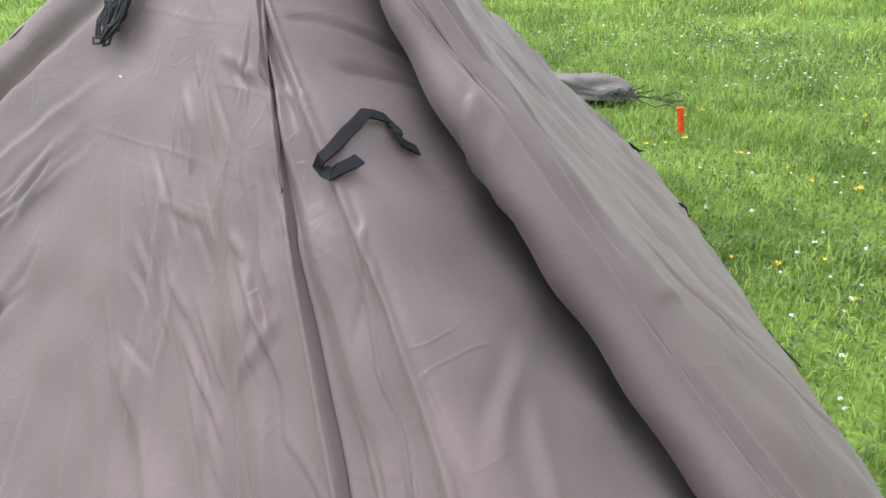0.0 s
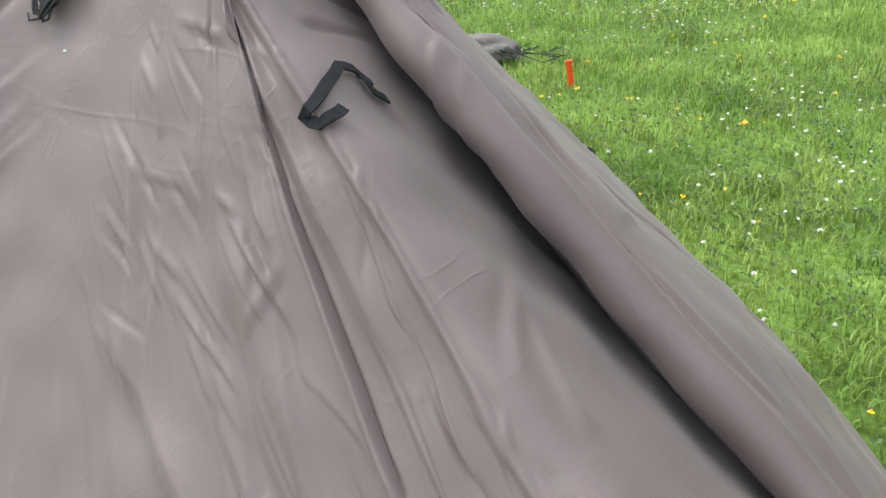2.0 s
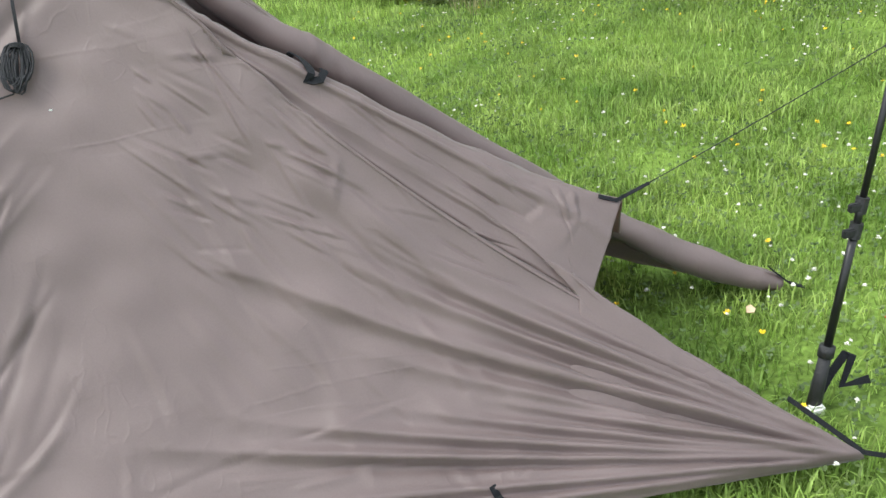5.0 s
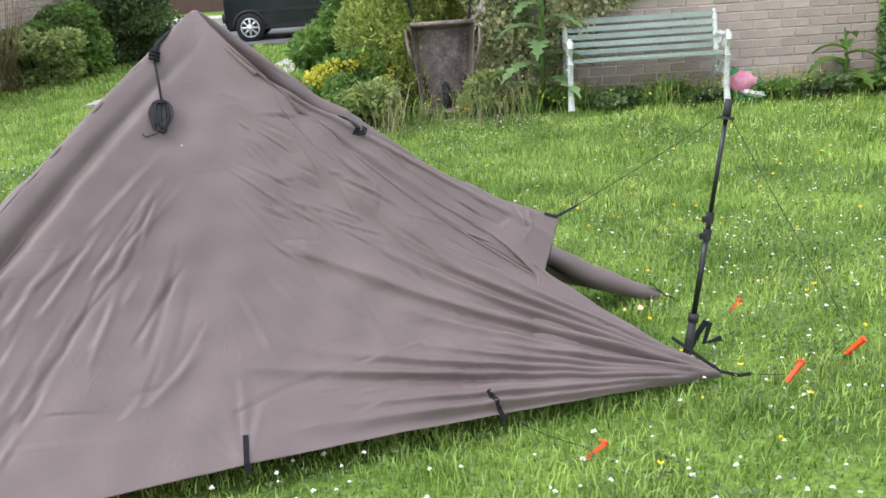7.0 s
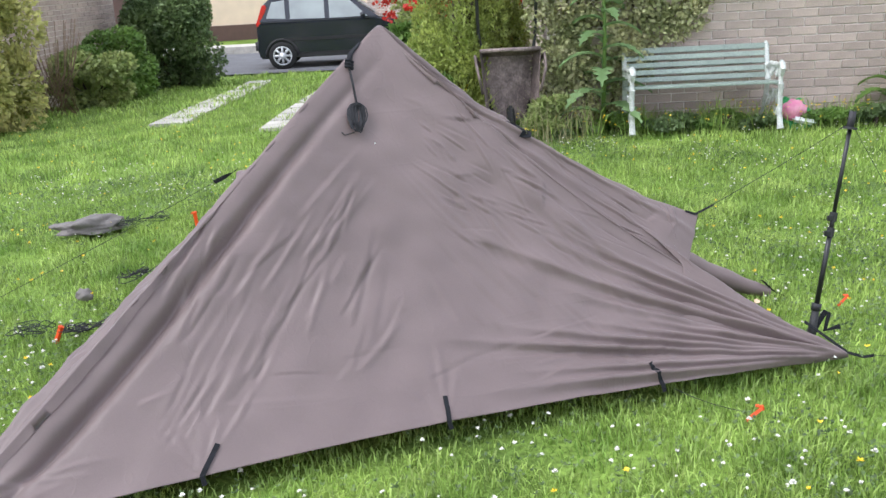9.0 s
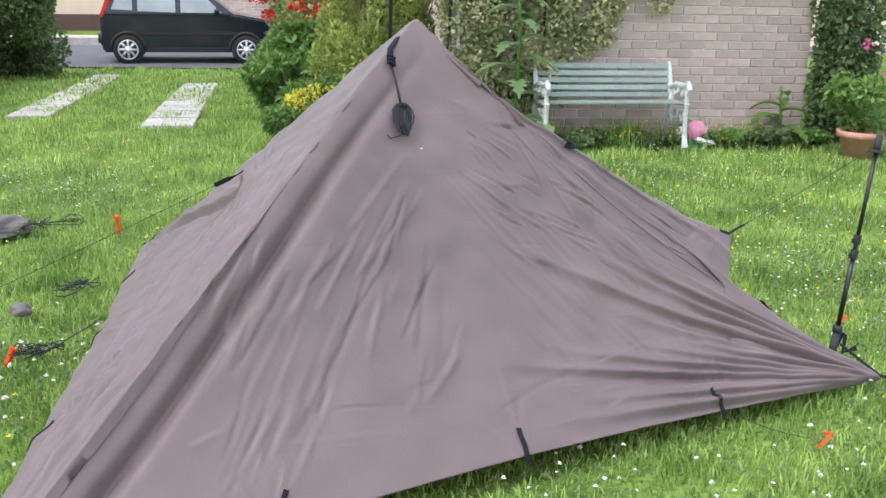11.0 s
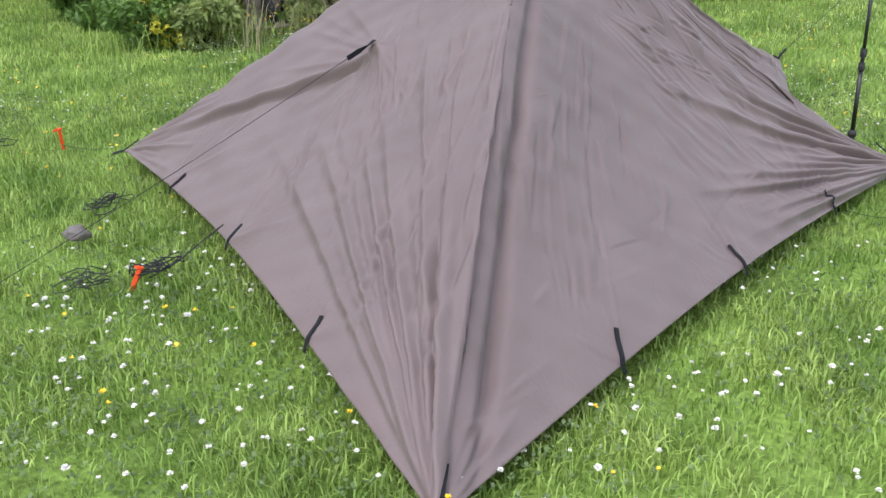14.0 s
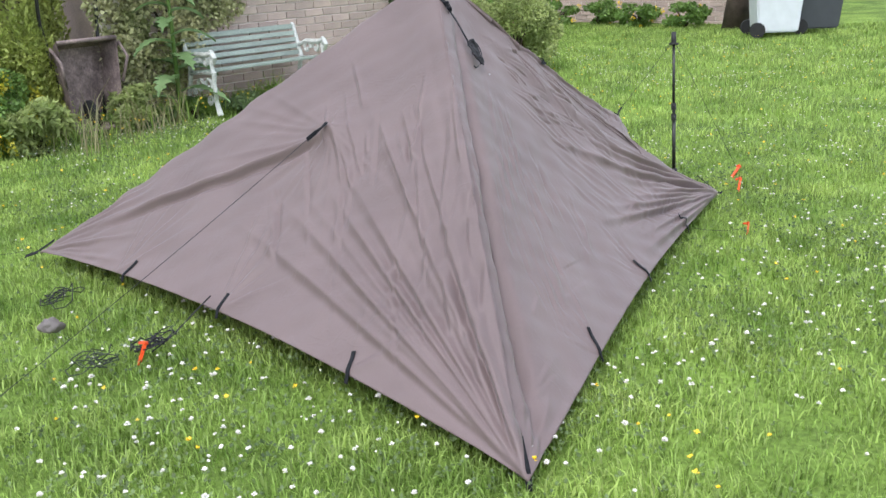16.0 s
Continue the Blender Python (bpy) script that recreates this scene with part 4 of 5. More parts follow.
# ---- brick house wall behind the bench ----
WALL_C = Vector((7.2, 4.1, 0))  # outer corner
WALL_D = Vector((-0.94, 0.342, 0)).normalized()  # along the wall, away from the corner
WALL_N = Vector((-0.342, -0.94, 0)).normalized()  # outward
WALL_ANG = math.degrees(math.atan2(-WALL_D.y, -WALL_D.x))


def house_wall(name, corner, along, outward, length, height, base, depth_m, picked, label, piece=True):
    """A stretcher-bond wall: mortar core, with the bricks that stand nearest as pieces and the rest joined."""
    ang = math.degrees(math.atan2(along.y, along.x))
    flip = 1 if along.cross(outward).z < 0 else -1
    mid = corner + along * (length / 2) - outward * 0.11
    bm = newbox((length, 0.2, height), pose(mid.x, mid.y, base + height / 2, 0, 0, ang))
    wall = tagged(link_bm(name, bm, MORTAR), label, "wall", kind="structure")
    one = bmesh.new()
    box(one, (0.215, 0.03, 0.065), None)
    bmesh.ops.bevel(one, geom=list(one.edges), offset=0.004, segments=1, affect="EDGES")
    shared = bpy.data.meshes.new("brick")
    one.to_mesh(shared)
    one.free()
    shared.materials.append(BRICK)
    cv = np.array([v.co[:] for v in shared.vertices])
    cf = [list(p.vertices) for p in shared.polygons]
    rest_v, rest_f, off = [], [], 0
    g = random.Random(3)
    m0 = pose(0, 0, 0, 0, 0, ang)
    rot = np.array(m0.to_3x3())
    made = 0
    for row in range(int(height / 0.075)):
        shift = 0.1125 if row % 2 else 0.0
        if row % 2:  # half bricks close the ends of every second course
            c = corner + along * 0.054 + outward * -0.011 + Vector((0, 0, base + row * 0.075 + 0.04))
            rest_v.append((cv * np.array([0.48, 1, 1])) @ rot.T + np.array(c[:]))
            rest_f += [[i + off for i in f] for f in cf]
            off += len(cv)
        for k in range(int(length / 0.225) + 1):
            s = k * 0.225 + shift + 0.1075
            if s + 0.1 > length:
                continue
            c = corner + along * s + outward * (-0.011 + g.uniform(-0.0015, 0.0025)) + Vector((0, 0, base + row * 0.075 + 0.04))
            if piece and picked(s, row * 0.075) and made < 300:
                o = new("brick", shared)
                o.matrix_world = Matrix.Translation(c) @ m0
                o.parent = wall
                made += 1
            else:
                rest_v.append(cv @ rot.T + np.array(c[:]))
                rest_f += [[i + off for i in f] for f in cf]
                off += len(cv)
    me = bpy.data.meshes.new("bricks")
    me.from_pydata(np.concatenate(rest_v).tolist(), [], rest_f)
    me.materials.append(BRICKJ)
    o = new("bricks", me)
    o.parent = wall
    tagged(o, kind="stuff")
    return wall


def ivy_sheet():
    """Ivy clinging to the wall in uneven patches."""
    g = np.random.default_rng(12)
    root = empty("ivy", label="pale and dark green ivy climbing over the brick wall", category="ivy")
    cs, rs = [], []
    for k in range(480):
        s, z = g.uniform(0.2, 3.3), g.uniform(0.0, 3.2)
        edge = (2.62 if z < 0.45 else 2.3 if z < 0.65 else 2.3 - 1.3 * (z - 0.65)) + g.normal(0, 0.08)
        if s < edge:
            continue
        c = WALL_C + WALL_D * s + WALL_N * 0.07
        cs.append([c.x, c.y, z])
        rs.append([0.15, 0.07, 0.16])
    v, f = leaf_cloud(cs, rs, 60000, 0.036, 13, 1.1)
    v = np.array(v)
    o = mesh_np("foliage", v, f, IVY)
    o.parent = root
    tagged(o, kind="stuff")
    for k in range(5):
        bm = bmesh.new()
        s = 2.5 + 0.15 * k
        pts = []
        for j in range(6):
            c = WALL_C + WALL_D * (s + g.normal(0, 0.08)) + WALL_N * 0.015
            pts.append((c.x, c.y, 0.4 * j))
        tube(bm, pts, 0.012, 5)
        part("stem", bm, BARK, root, smooth=True)


ivy_sheet()


# ---- garden bench ----
def garden_bench():
    root = empty("garden_bench", label="weathered pale green slatted bench with white cast-iron ends", category="bench")
    W = 1.24
    def slat_at(m, name="back_slat"):
        return part(name, newbox((W, 0.02, 0.046), m, 0.005), BENCHW, root)
    for k in range(4):
        z = 0.435 + 0.064 * k
        slat_at(pose(0, 0.235 + 0.024 * k, z, -14, 0, 0))
    part("top_slat", newbox((W, 0.022, 0.052), pose(0, 0.335, 0.692, -14, 0, 0), 0.006), BENCHW, root)
    for k in range(5):
        part("seat_slat", newbox((W, 0.066, 0.022), pose(0, -0.2 + 0.092 * k, 0.405 - 0.006 * k, -4, 0, 0), 0.005), BENCHW, root)
    for sx in (-1, 1):
        x = sx * (W / 2 - 0.02)
        end = part("iron_end", bmesh.new(), IRON, root, "white cast-iron scrollwork end")
        bm = bmesh.new()
        tube(bm, [(x, 0.42, 0.0), (x, 0.33, 0.12), (x, 0.26, 0.3), (x, 0.22, 0.4), (x, 0.285, 0.56), (x, 0.345, 0.71), (x, 0.37, 0.725)], [0.026, 0.022, 0.022, 0.024, 0.022, 0.02, 0.012], 8)
        tube(bm, [(x, -0.3, 0.0), (x, -0.25, 0.12), (x, -0.24, 0.3), (x, -0.26, 0.4)], [0.028, 0.022, 0.02, 0.024], 8)
        tube(bm, [(x, 0.27, 0.5), (x, 0.1, 0.55), (x, -0.12, 0.55), (x, -0.26, 0.57), (x, -0.3, 0.53), (x, -0.27, 0.48), (x, -0.23, 0.51)], [0.02, 0.024, 0.026, 0.026, 0.022, 0.018, 0.012], 8)
        tube(bm, [(x, -0.26, 0.39), (x, 0.0, 0.385), (x, 0.24, 0.37)], 0.02, 8)
        tube(bm, [(x, -0.24, 0.4), (x, -0.22, 0.5), (x, -0.24, 0.6)], 0.018, 8)
        # scrolls under arm and under seat
        for cy, cz, r, tw in ((-0.1, 0.49, 0.075, 1), (0.08, 0.48, 0.075, -1), (-0.14, 0.26, 0.085, 1), (0.05, 0.25, 0.085, -1), (-0.13, 0.12, 0.06, -1), (0.2, 0.2, 0.06, 1)):
            pts = [(x, cy + tw * r * (1 - 0.07 * j) * math.cos(j * 0.55), cz + r * (1 - 0.07 * j) * math.sin(j * 0.55)) for j in range(13)]
            tube(bm, pts, 0.015, 6)
        bm.to_mesh(end.data)
        bm.free()
        end.data.materials.clear()
        end.data.materials.append(IRON)
    root.matrix_world = pose(5.236, 4.433, 0.03, 0, 0, -19.9) @ Matrix.Diagonal((1.01, 0.76, 0.925, 1))
    return root


garden_bench()


# ---- rusty wheelbarrow stood on its nose ----
def wheelbarrow():
    root = empty("wheelbarrow", label="old rusty wheelbarrow stood upright with its handles in the air", category="wheelbarrow")
    tray = bmesh.new()
    prof = [(-0.25, 0.02), (0.25, 0.02), (0.31, 0.66), (-0.31, 0.66)]
    inner = [tray.verts.new((x * 0.82, 0.16, z * 0.8 + 0.08)) for x, z in prof]
    outer = [tray.verts.new((x, -0.06, z)) for x, z in prof]
    back = [tray.verts.new((x * 0.84, 0.172, z * 0.8 + 0.08)) for x, z in prof]
    rim = [tray.verts.new((x * 1.02, -0.06, z + (0.01 if z > 0.3 else -0.01))) for x, z in prof]
    tray.faces.new(inner)
    tray.faces.new(back[::-1])
    for k in range(4):
        n = (k + 1) % 4
        tray.faces.new((outer[k], outer[n], inner[n], inner[k]))
        tray.faces.new((rim[n], rim[k], back[k], back[n]))
        tray.faces.new((rim[k], rim[n], outer[n], outer[k]))
    part("tray", tray, RUST, root, "dented rust-brown steel tray")
    bm = bmesh.new()
    tube(bm, [(-0.31, -0.06, 0.66), (0.31, -0.06, 0.66)], 0.016, 8)
    part("tray_rim", bm, RUST, root, smooth=True)
    for s in (-1, 1):
        bm = bmesh.new()
        tube(bm, [(0.16 * s, 0.14, -0.02), (0.24 * s, 0.2, 0.45), (0.3 * s, 0.2, 0.8), (0.31 * s, 0.12, 1.12), (0.31 * s, 0.1, 1.2)], 0.018, 8)
        part("handle", bm, POLE, root, "dark steel tube handle", True)
        bm = bmesh.new()
        tube(bm, [(0.27 * s, 0.18, 0.5), (0.36 * s, -0.02, 0.62), (0.35 * s, -0.14, 0.52), (0.3 * s, -0.08, 0.34)], 0.015, 8)
        part("leg", bm, RUST, root, "rusty bent steel leg", True)
    bm = bmesh.new()
    bmesh.ops.create_cone(bm, cap_ends=True, segments=20, radius1=0.13, radius2=0.13, depth=0.07, matrix=pose(0, 0.1, 0.1, 0, 90, 0))
    bmesh.ops.bevel(bm, geom=[e for e in bm.edges if len(e.link_faces) == 2], offset=0.02, segments=2, affect="EDGES")
    part("wheel", bm, TYRE, root, "black rubber wheel", True)
    root.matrix_world = pose(3.75, 5.0, 0.03, -3, 0, WALL_ANG + 4) @ Matrix.Diagonal((0.82, 0.88, 1.1, 1))


wheelbarrow()

# ---- bag of compost against the bench end ----
crumpled("compost_bag", pose(6.0, 4.22, 0.0, 0, 0, WALL_ANG), (0.15, 0.1, 0.22), BAGG, 5, "crumpled green and pink plastic compost bag by the bench", "plastic bag", 4, 0.35)
_o = bpy.data.objects["compost_bag"]
_bag = bmesh.new()
bmesh.ops.create_icosphere(_bag, subdivisions=3, radius=1.0)
for _v in _bag.verts:
    _k = 1 + 0.3 * noise.noise(_v.co * 2.2)
    _v.co = Vector((_v.co.x * 0.11 * _k, _v.co.y * 0.045 * _k, _v.co.z * 0.085 * _k))
_pp = part("pink_print", _bag, BAGP, _o, "pink printed panel", True)
_pp.matrix_parent_inverse = Matrix.Identity(4)
_pp.location = (-0.02, -0.085, 0.15)
_bag = newbox((0.2, 0.05, 0.05), pose(0.06, -0.13, 0.06, 0, 12, 0), 0.02)
_pp = part("white_print", _bag, BAGW, _o, "white printed band", True)


# ---- terracotta pot with a leafy plant ----
def flower_pot(x, y, r, h, material, label, plant, seed, size, leaf, count):
    root = empty("flower_pot", Matrix.Translation((x, y, gz(x, y))), label=label, category="flower pot")
    bm = lathe(bmesh.new(), [(r * 0.68, 0), (r * 0.9, h * 0.75), (r * 1.02, h * 0.76), (r * 1.05, h), (r * 0.95, h), (r * 0.9, h * 0.86), (0.01, h * 0.85)], 24)
    part("pot", bm, material, root, smooth=True)
    cs, rs = lumps((0, 0, h * 0.9), size, 9, seed)
    v, f = leaf_cloud(cs, rs, count, leaf, seed, 2.2)
    o = mesh_np("foliage", v, f, plant)
    o.parent = root
    tagged(o, kind="stuff")
    return root


flower_pot(6.98, 3.27, 0.19, 0.22, TERRA, "terracotta pot with a bushy green plant on the lawn edge", MIDLEAF, 21, (0.36, 0.36, 0.5), 0.03, 1300)

# ---- planting round the walls ----
shrub("climbing_rose", 7.4, 3.95, (0.3, 0.4, 2.5), DARKLEAF, 0.05, 9000, 31, "tall dark green climbing rose at the house corner with pink blooms", "climber", 20, 6, flowers=(PINKFLOWER, 6, 0.05))
shrub("rounded_bush", 7.85, 2.92, (0.48, 0.5, 0.8), PALELEAF, 0.035, 8000, 33, "rounded pale green bush with one pink flower", "shrub", 18, 5, flowers=(PINKFLOWER, 2, 0.05))
shrub("far_bush", 12.4, 5.6, (1.2, 1.2, 1.1), PALELEAF, 0.06, 7000, 35, "large olive green bush beyond the house corner", "shrub", 18, 5)
broad_plant("wall_plant", 6.82, 4.02, 0.5, 8, "broad-leaved green plant growing against the brick wall", MIDLEAF, 9, 0.4, 0.14)
broad_plant("tall_thistle", 4.5, 4.78, 1.75, 5, "tall green thistle with long toothed leaves by the wall", THISTLE, 26, 0.42, 0.15)
conifer("yew", 3.55, 5.7, 3.2, 0.5, YEW, 41, "olive green columnar yew tree with drooping sprays")
conifer("yew", 3.98, 5.82, 3.0, 0.34, YEW, 43, "slim olive green yew tree behind the barrow", 24000)
shrub("spurge", 3.08, 5.3, (0.4, 0.36, 0.5), MIDLEAF, 0.042, 3600, 45, "spurge with yellow flower heads at the lawn edge", "shrub", 14, 8, flowers=(SPURGE, 85, 0.055))
shrub("fern_bush", 3.65, 7.2, (0.7, 0.6, 0.85), MIDLEAF, 0.07, 7000, 47, "feathery mid green bush in the border", "shrub", 18, 6, aspect=2.6)
shrub("low_bush", 3.2, 6.6, (0.6, 0.6, 0.65), MIDLEAF, 0.045, 4200, 49, "low feathery green bush in the border", "shrub", 12, 6, aspect=3.4)
shrub("red_flowering_shrub", 4.6, 9.3, (0.85, 0.8, 2.1), PALELEAF, 0.07, 9000, 51, "tall green shrub with clusters of red flowers", "shrub", 22, 6, flowers=(REDFLOWER, 90, 0.09))
shrub("white_flowering_shrub", 5.6, 12.6, (0.7, 0.7, 1.2), DARKLEAF, 0.07, 6000, 53, "dark green shrub with small white flowers", "shrub", 16, 6, flowers=(CLOVER, 14, 0.05))
for _k, (_x, _y) in enumerate([(2.75, 5.3), (3.1, 4.95), (4.1, 4.85)]):
    shrub("border_weeds", _x, _y, (0.3, 0.22, 0.34), PALELEAF if _k else MIDLEAF, 0.04, 1300, 60 + _k, "tangle of green border weeds and grass", "weeds", 8, 4, aspect=3.0)
for _k in range(9):
    _c = WALL_C + WALL_D * (0.1 + 0.42 * _k) + WALL_N * (0.3 + 0.1 * (_k % 2))
    shrub("bed_plant", _c.x, _c.y, (0.28, 0.18, 0.14), DARKLEAF if _k % 2 else MIDLEAF, 0.04, 700, 70 + _k, "low dark green ground-cover plants along the wall", "plants", 7, 3)

# hedge, bushes by the brick garage
shrub("variegated_bush", -0.98, 9.25, (0.85, 0.8, 1.75), VARLEAF, 0.07, 8000, 81, "variegated yellow-green bush beside the lawn", "shrub", 20, 6)
shrub("clipped_bush", 1.5, 15.0, (0.9, 0.9, 1.7), DARKLEAF, 0.07, 12000, 83, "large rounded dark green bush by the garage", "shrub", 26, 6)
shrub("green_bush", 0.45, 13.4, (0.7, 0.6, 1.0), MIDLEAF, 0.07, 4500, 85, "mid green leafy bush below the garage wall", "shrub", 14, 5)
shrub("pale_bush", 0.22, 12.0, (0.75, 0.55, 0.75), PALELEAF, 0.07, 3600, 87, "pale green variegated low bush", "shrub", 12, 5)
_bm = bmesh.new()
for _k in range(46):
    _a, _r = random.uniform(0, 6.28), random.uniform(0.1, 0.55)
    tube(_bm, [(random.uniform(-0.3, 0.3), random.uniform(-0.15, 0.15), 0), (math.cos(_a) * _r * 0.6, math.sin(_a) * _r * 0.3, 0.6), (math.cos(_a) * _r, math.sin(_a) * _r * 0.5, random.uniform(0.7, 1.3))], 0.0045, 5)
_o = tagged(link_bm("bare_stems", _bm, DRYSTEM, True), "bare brown twiggy stems in front of the garage", "shrub", kind="stuff")
_o.location = (-0.25, 11.2, gz(0, 11.6) - 0.03)


# ---- paving tracks across the lawn ----
def slab(x, y, w, l, ang):
    root = tagged(link_bm("paving_slab", newbox((w, l, 0.05), None, 0.008), CONCRETE), "weathered grey concrete paving slab set in the lawn", "paving slab", "paving slabs")
    z = gz(x, y)
    tilt = math.degrees(math.atan2(gz(x, y + 0.3) - gz(x, y - 0.3), 0.6))
    root.matrix_world = pose(x, y, z - 0.004, tilt, 0, ang)


for _k in range(9):
    slab(2.17 + 0.195 * _k, 7.2 + 0.595 * _k, 0.48, 0.6, -18)
for _k in range(11):
    slab(1.1 + 0.176 * _k, 8.55 + 0.6 * _k, 0.42, 0.6, -16.5)


# ---- cars ----
def hatchback(m, paint, label):
    """A small boxy hatchback: body with a tapering cabin, panes, wheels, lamps, bumpers. Nose to +x."""
    root = empty("parked_car", label=label, category="car")
    side = [(-1.58, 0.42), (-1.62, 0.72), (-1.6, 0.99), (0.98, 1.0), (1.60, 0.89), (1.76, 0.68), (1.76, 0.36), (1.5, 0.24), (-1.6, 0.24)]
    bm = bmesh.new()
    b = [bm.verts.new((x, -0.79, z)) for x, z in side]
    c = [bm.verts.new((x, 0.79, z)) for x, z in side]
    n = len(side)
    for k in range(n):
        bm.faces.new((b[k], b[(k + 1) % n], c[(k + 1) % n], c[k]))
    bm.faces.new(b[::-1])
    bm.faces.new(c)
    bmesh.ops.bevel(bm, geom=list(bm.edges), offset=0.04, segments=3, affect="EDGES")
    body = part("body", bm, paint, root)
    glass_y = lambda z: 0.775 - (z - 1.0) * 0.24
    cab = [(-1.58, 0.98), (0.96, 0.99), (0.38, 1.42), (-0.05, 1.51), (-1.0, 1.52), (-1.36, 1.44)]
    bm = bmesh.new()
    b = [bm.verts.new((x, -glass_y(z), z)) for x, z in cab]
    c = [bm.verts.new((x, glass_y(z), z)) for x, z in cab]
    n = len(cab)
    for k in range(n):
        bm.faces.new((b[k], b[(k + 1) % n], c[(k + 1) % n], c[k]))
    bm.faces.new(b[::-1])
    bm.faces.new(c)
    bmesh.ops.recalc_face_normals(bm, faces=bm.faces)
    bmesh.ops.bevel(bm, geom=list(bm.edges), offset=0.025, segments=2, affect="EDGES")
    part("cabin", bm, paint, root)
    for s in (-1, 1):
        y = s * 0.752
        for pts, nm in (([(-1.4, 1.07), (-1.0, 1.05), (-1.0, 1.42), (-1.27, 1.39)], "rear_quarter_window"), ([(-0.9, 1.04), (-0.18, 1.02), (-0.18, 1.44), (-0.9, 1.44)], "rear_door_window"), ([(-0.08, 1.02), (0.72, 1.02), (0.32, 1.40), (-0.08, 1.44)], "front_door_window")):
            bm = bmesh.new()
            lo = [bm.verts.new((x, s * (glass_y(z) + 0.006), z)) for x, z in pts]
            hi = [bm.verts.new((x, s * (glass_y(z) - 0.02), z)) for x, z in pts]
            bm.faces.new(lo)
            bm.faces.new(hi[::-1])
            for k in range(4):
                bm.faces.new((lo[k], hi[k], hi[(k + 1) % 4], lo[(k + 1) % 4]))
            bmesh.ops.recalc_face_normals(bm, faces=bm.faces)
            part(nm, bm, CARGLASS, root, "window glass toned pale for reflected sky")
        part("side_trim", newbox((2.2, 0.02, 0.07), pose(-0.05, s * 0.795, 0.62), 0.008), GRIP, root)
        part("sill", newbox((1.9, 0.03, 0.1), pose(-0.05, s * 0.785, 0.3), 0.01), GRIP, root)
        for xh in (-0.72, 0.02):
            part("door_handle", newbox((0.16, 0.03, 0.035), pose(xh, s * 0.8, 0.93), 0.01), paint, root)
        part("door_mirror", newbox((0.1, 0.17, 0.14), pose(0.62, s * 0.88, 1.06), 0.03), paint, root, smooth=True)
        part("tail_lamp", newbox((0.1, 0.1, 0.48), pose(-1.5, s * 0.71, 1.12, 0, 22, 0), 0.02), REDLAMP, root, "red tail lamp")
        part("headlamp", newbox((0.22, 0.16, 0.16), pose(1.62, s * 0.68, 0.8), 0.04), CLEARLAMP, root, "clear headlamp")
        for xw in (-1.12, 1.18):
            arch = bmesh.new()
            pts = [(xw + 0.33 * math.cos(t), s * 0.79, 0.3 + 0.33 * math.sin(t)) for t in [math.pi * j / 10 for j in range(11)]]
            tube(arch, pts, 0.03, 6)
            part("wheel_arch", arch, GRIP, root, smooth=True)
            tyre = bmesh.new()
            lathe(tyre, [(0.2, -0.09), (0.275, -0.09), (0.295, -0.06), (0.295, 0.06), (0.275, 0.09), (0.2, 0.09)], 28, pose(xw, s * 0.73, 0.295, 90, 0, 0))
            w = part("wheel", tyre, TYRE, root, "black tyre", True)
            rim = bmesh.new()
            for j in range(8):
                t = 2 * math.pi * j / 8
                box(rim, (0.155, 0.03, 0.055), pose(xw, s * 0.815, 0.295) @ pose(0, 0, 0, 0, math.degrees(t), 0) @ pose(0.1, 0, 0), 0.01)
            lathe(rim, [(0.0, -0.012), (0.07, -0.012), (0.07, 0.02), (0.0, 0.02)], 16, pose(xw, s * 0.82, 0.295, 90, 0, 0))
            tube(rim, [(xw + 0.185 * math.cos(t), s * 0.812, 0.295 + 0.185 * math.sin(t)) for t in [2 * math.pi * j / 20 for j in range(21)]], 0.018, 6)
            part("rim", rim, RIM, w, "silver wheel trim", True)
    part("front_bumper", newbox((0.16, 1.5, 0.26), pose(1.74, 0, 0.42), 0.05), paint, root, smooth=True)
    part("rear_bumper", newbox((0.16, 1.5, 0.28), pose(-1.6, 0, 0.5), 0.05), GRIP, root, smooth=True)
    for nm, pts in (("windscreen", [(0.41, 1.415), (0.88, 1.08)]), ("rear_window", [(-1.53, 1.12), (-1.415, 1.38)])):
        (x0, z0), (x1, z1) = pts
        ang = math.degrees(math.atan2(z1 - z0, x1 - x0))
        ln = math.hypot(x1 - x0, z1 - z0)
        part(nm, newbox((ln, 1.18, 0.02), pose((x0 + x1) / 2 + 0.008 * (1 if x0 > 0 else -1), 0, (z0 + z1) / 2 + 0.006, 0, -ang, 0), 0.006), CARGLASS, root, "window glass")
    root.matrix_world = m
    return root


_ca = math.degrees(math.atan2(16.95 - 17.55, 5.97 - 3.76))
hatchback(pose(4.92, 17.35, -0.36, 0, 0, _ca) @ Matrix.Scale(0.95, 4), CARPAINT, "small black hatchback parked at the roadside")
hatchback(pose(17.5, 8.5, gz(17.5, 8.5), 0, 0, -30), CARWHITE, "white hatchback parked beyond the house")

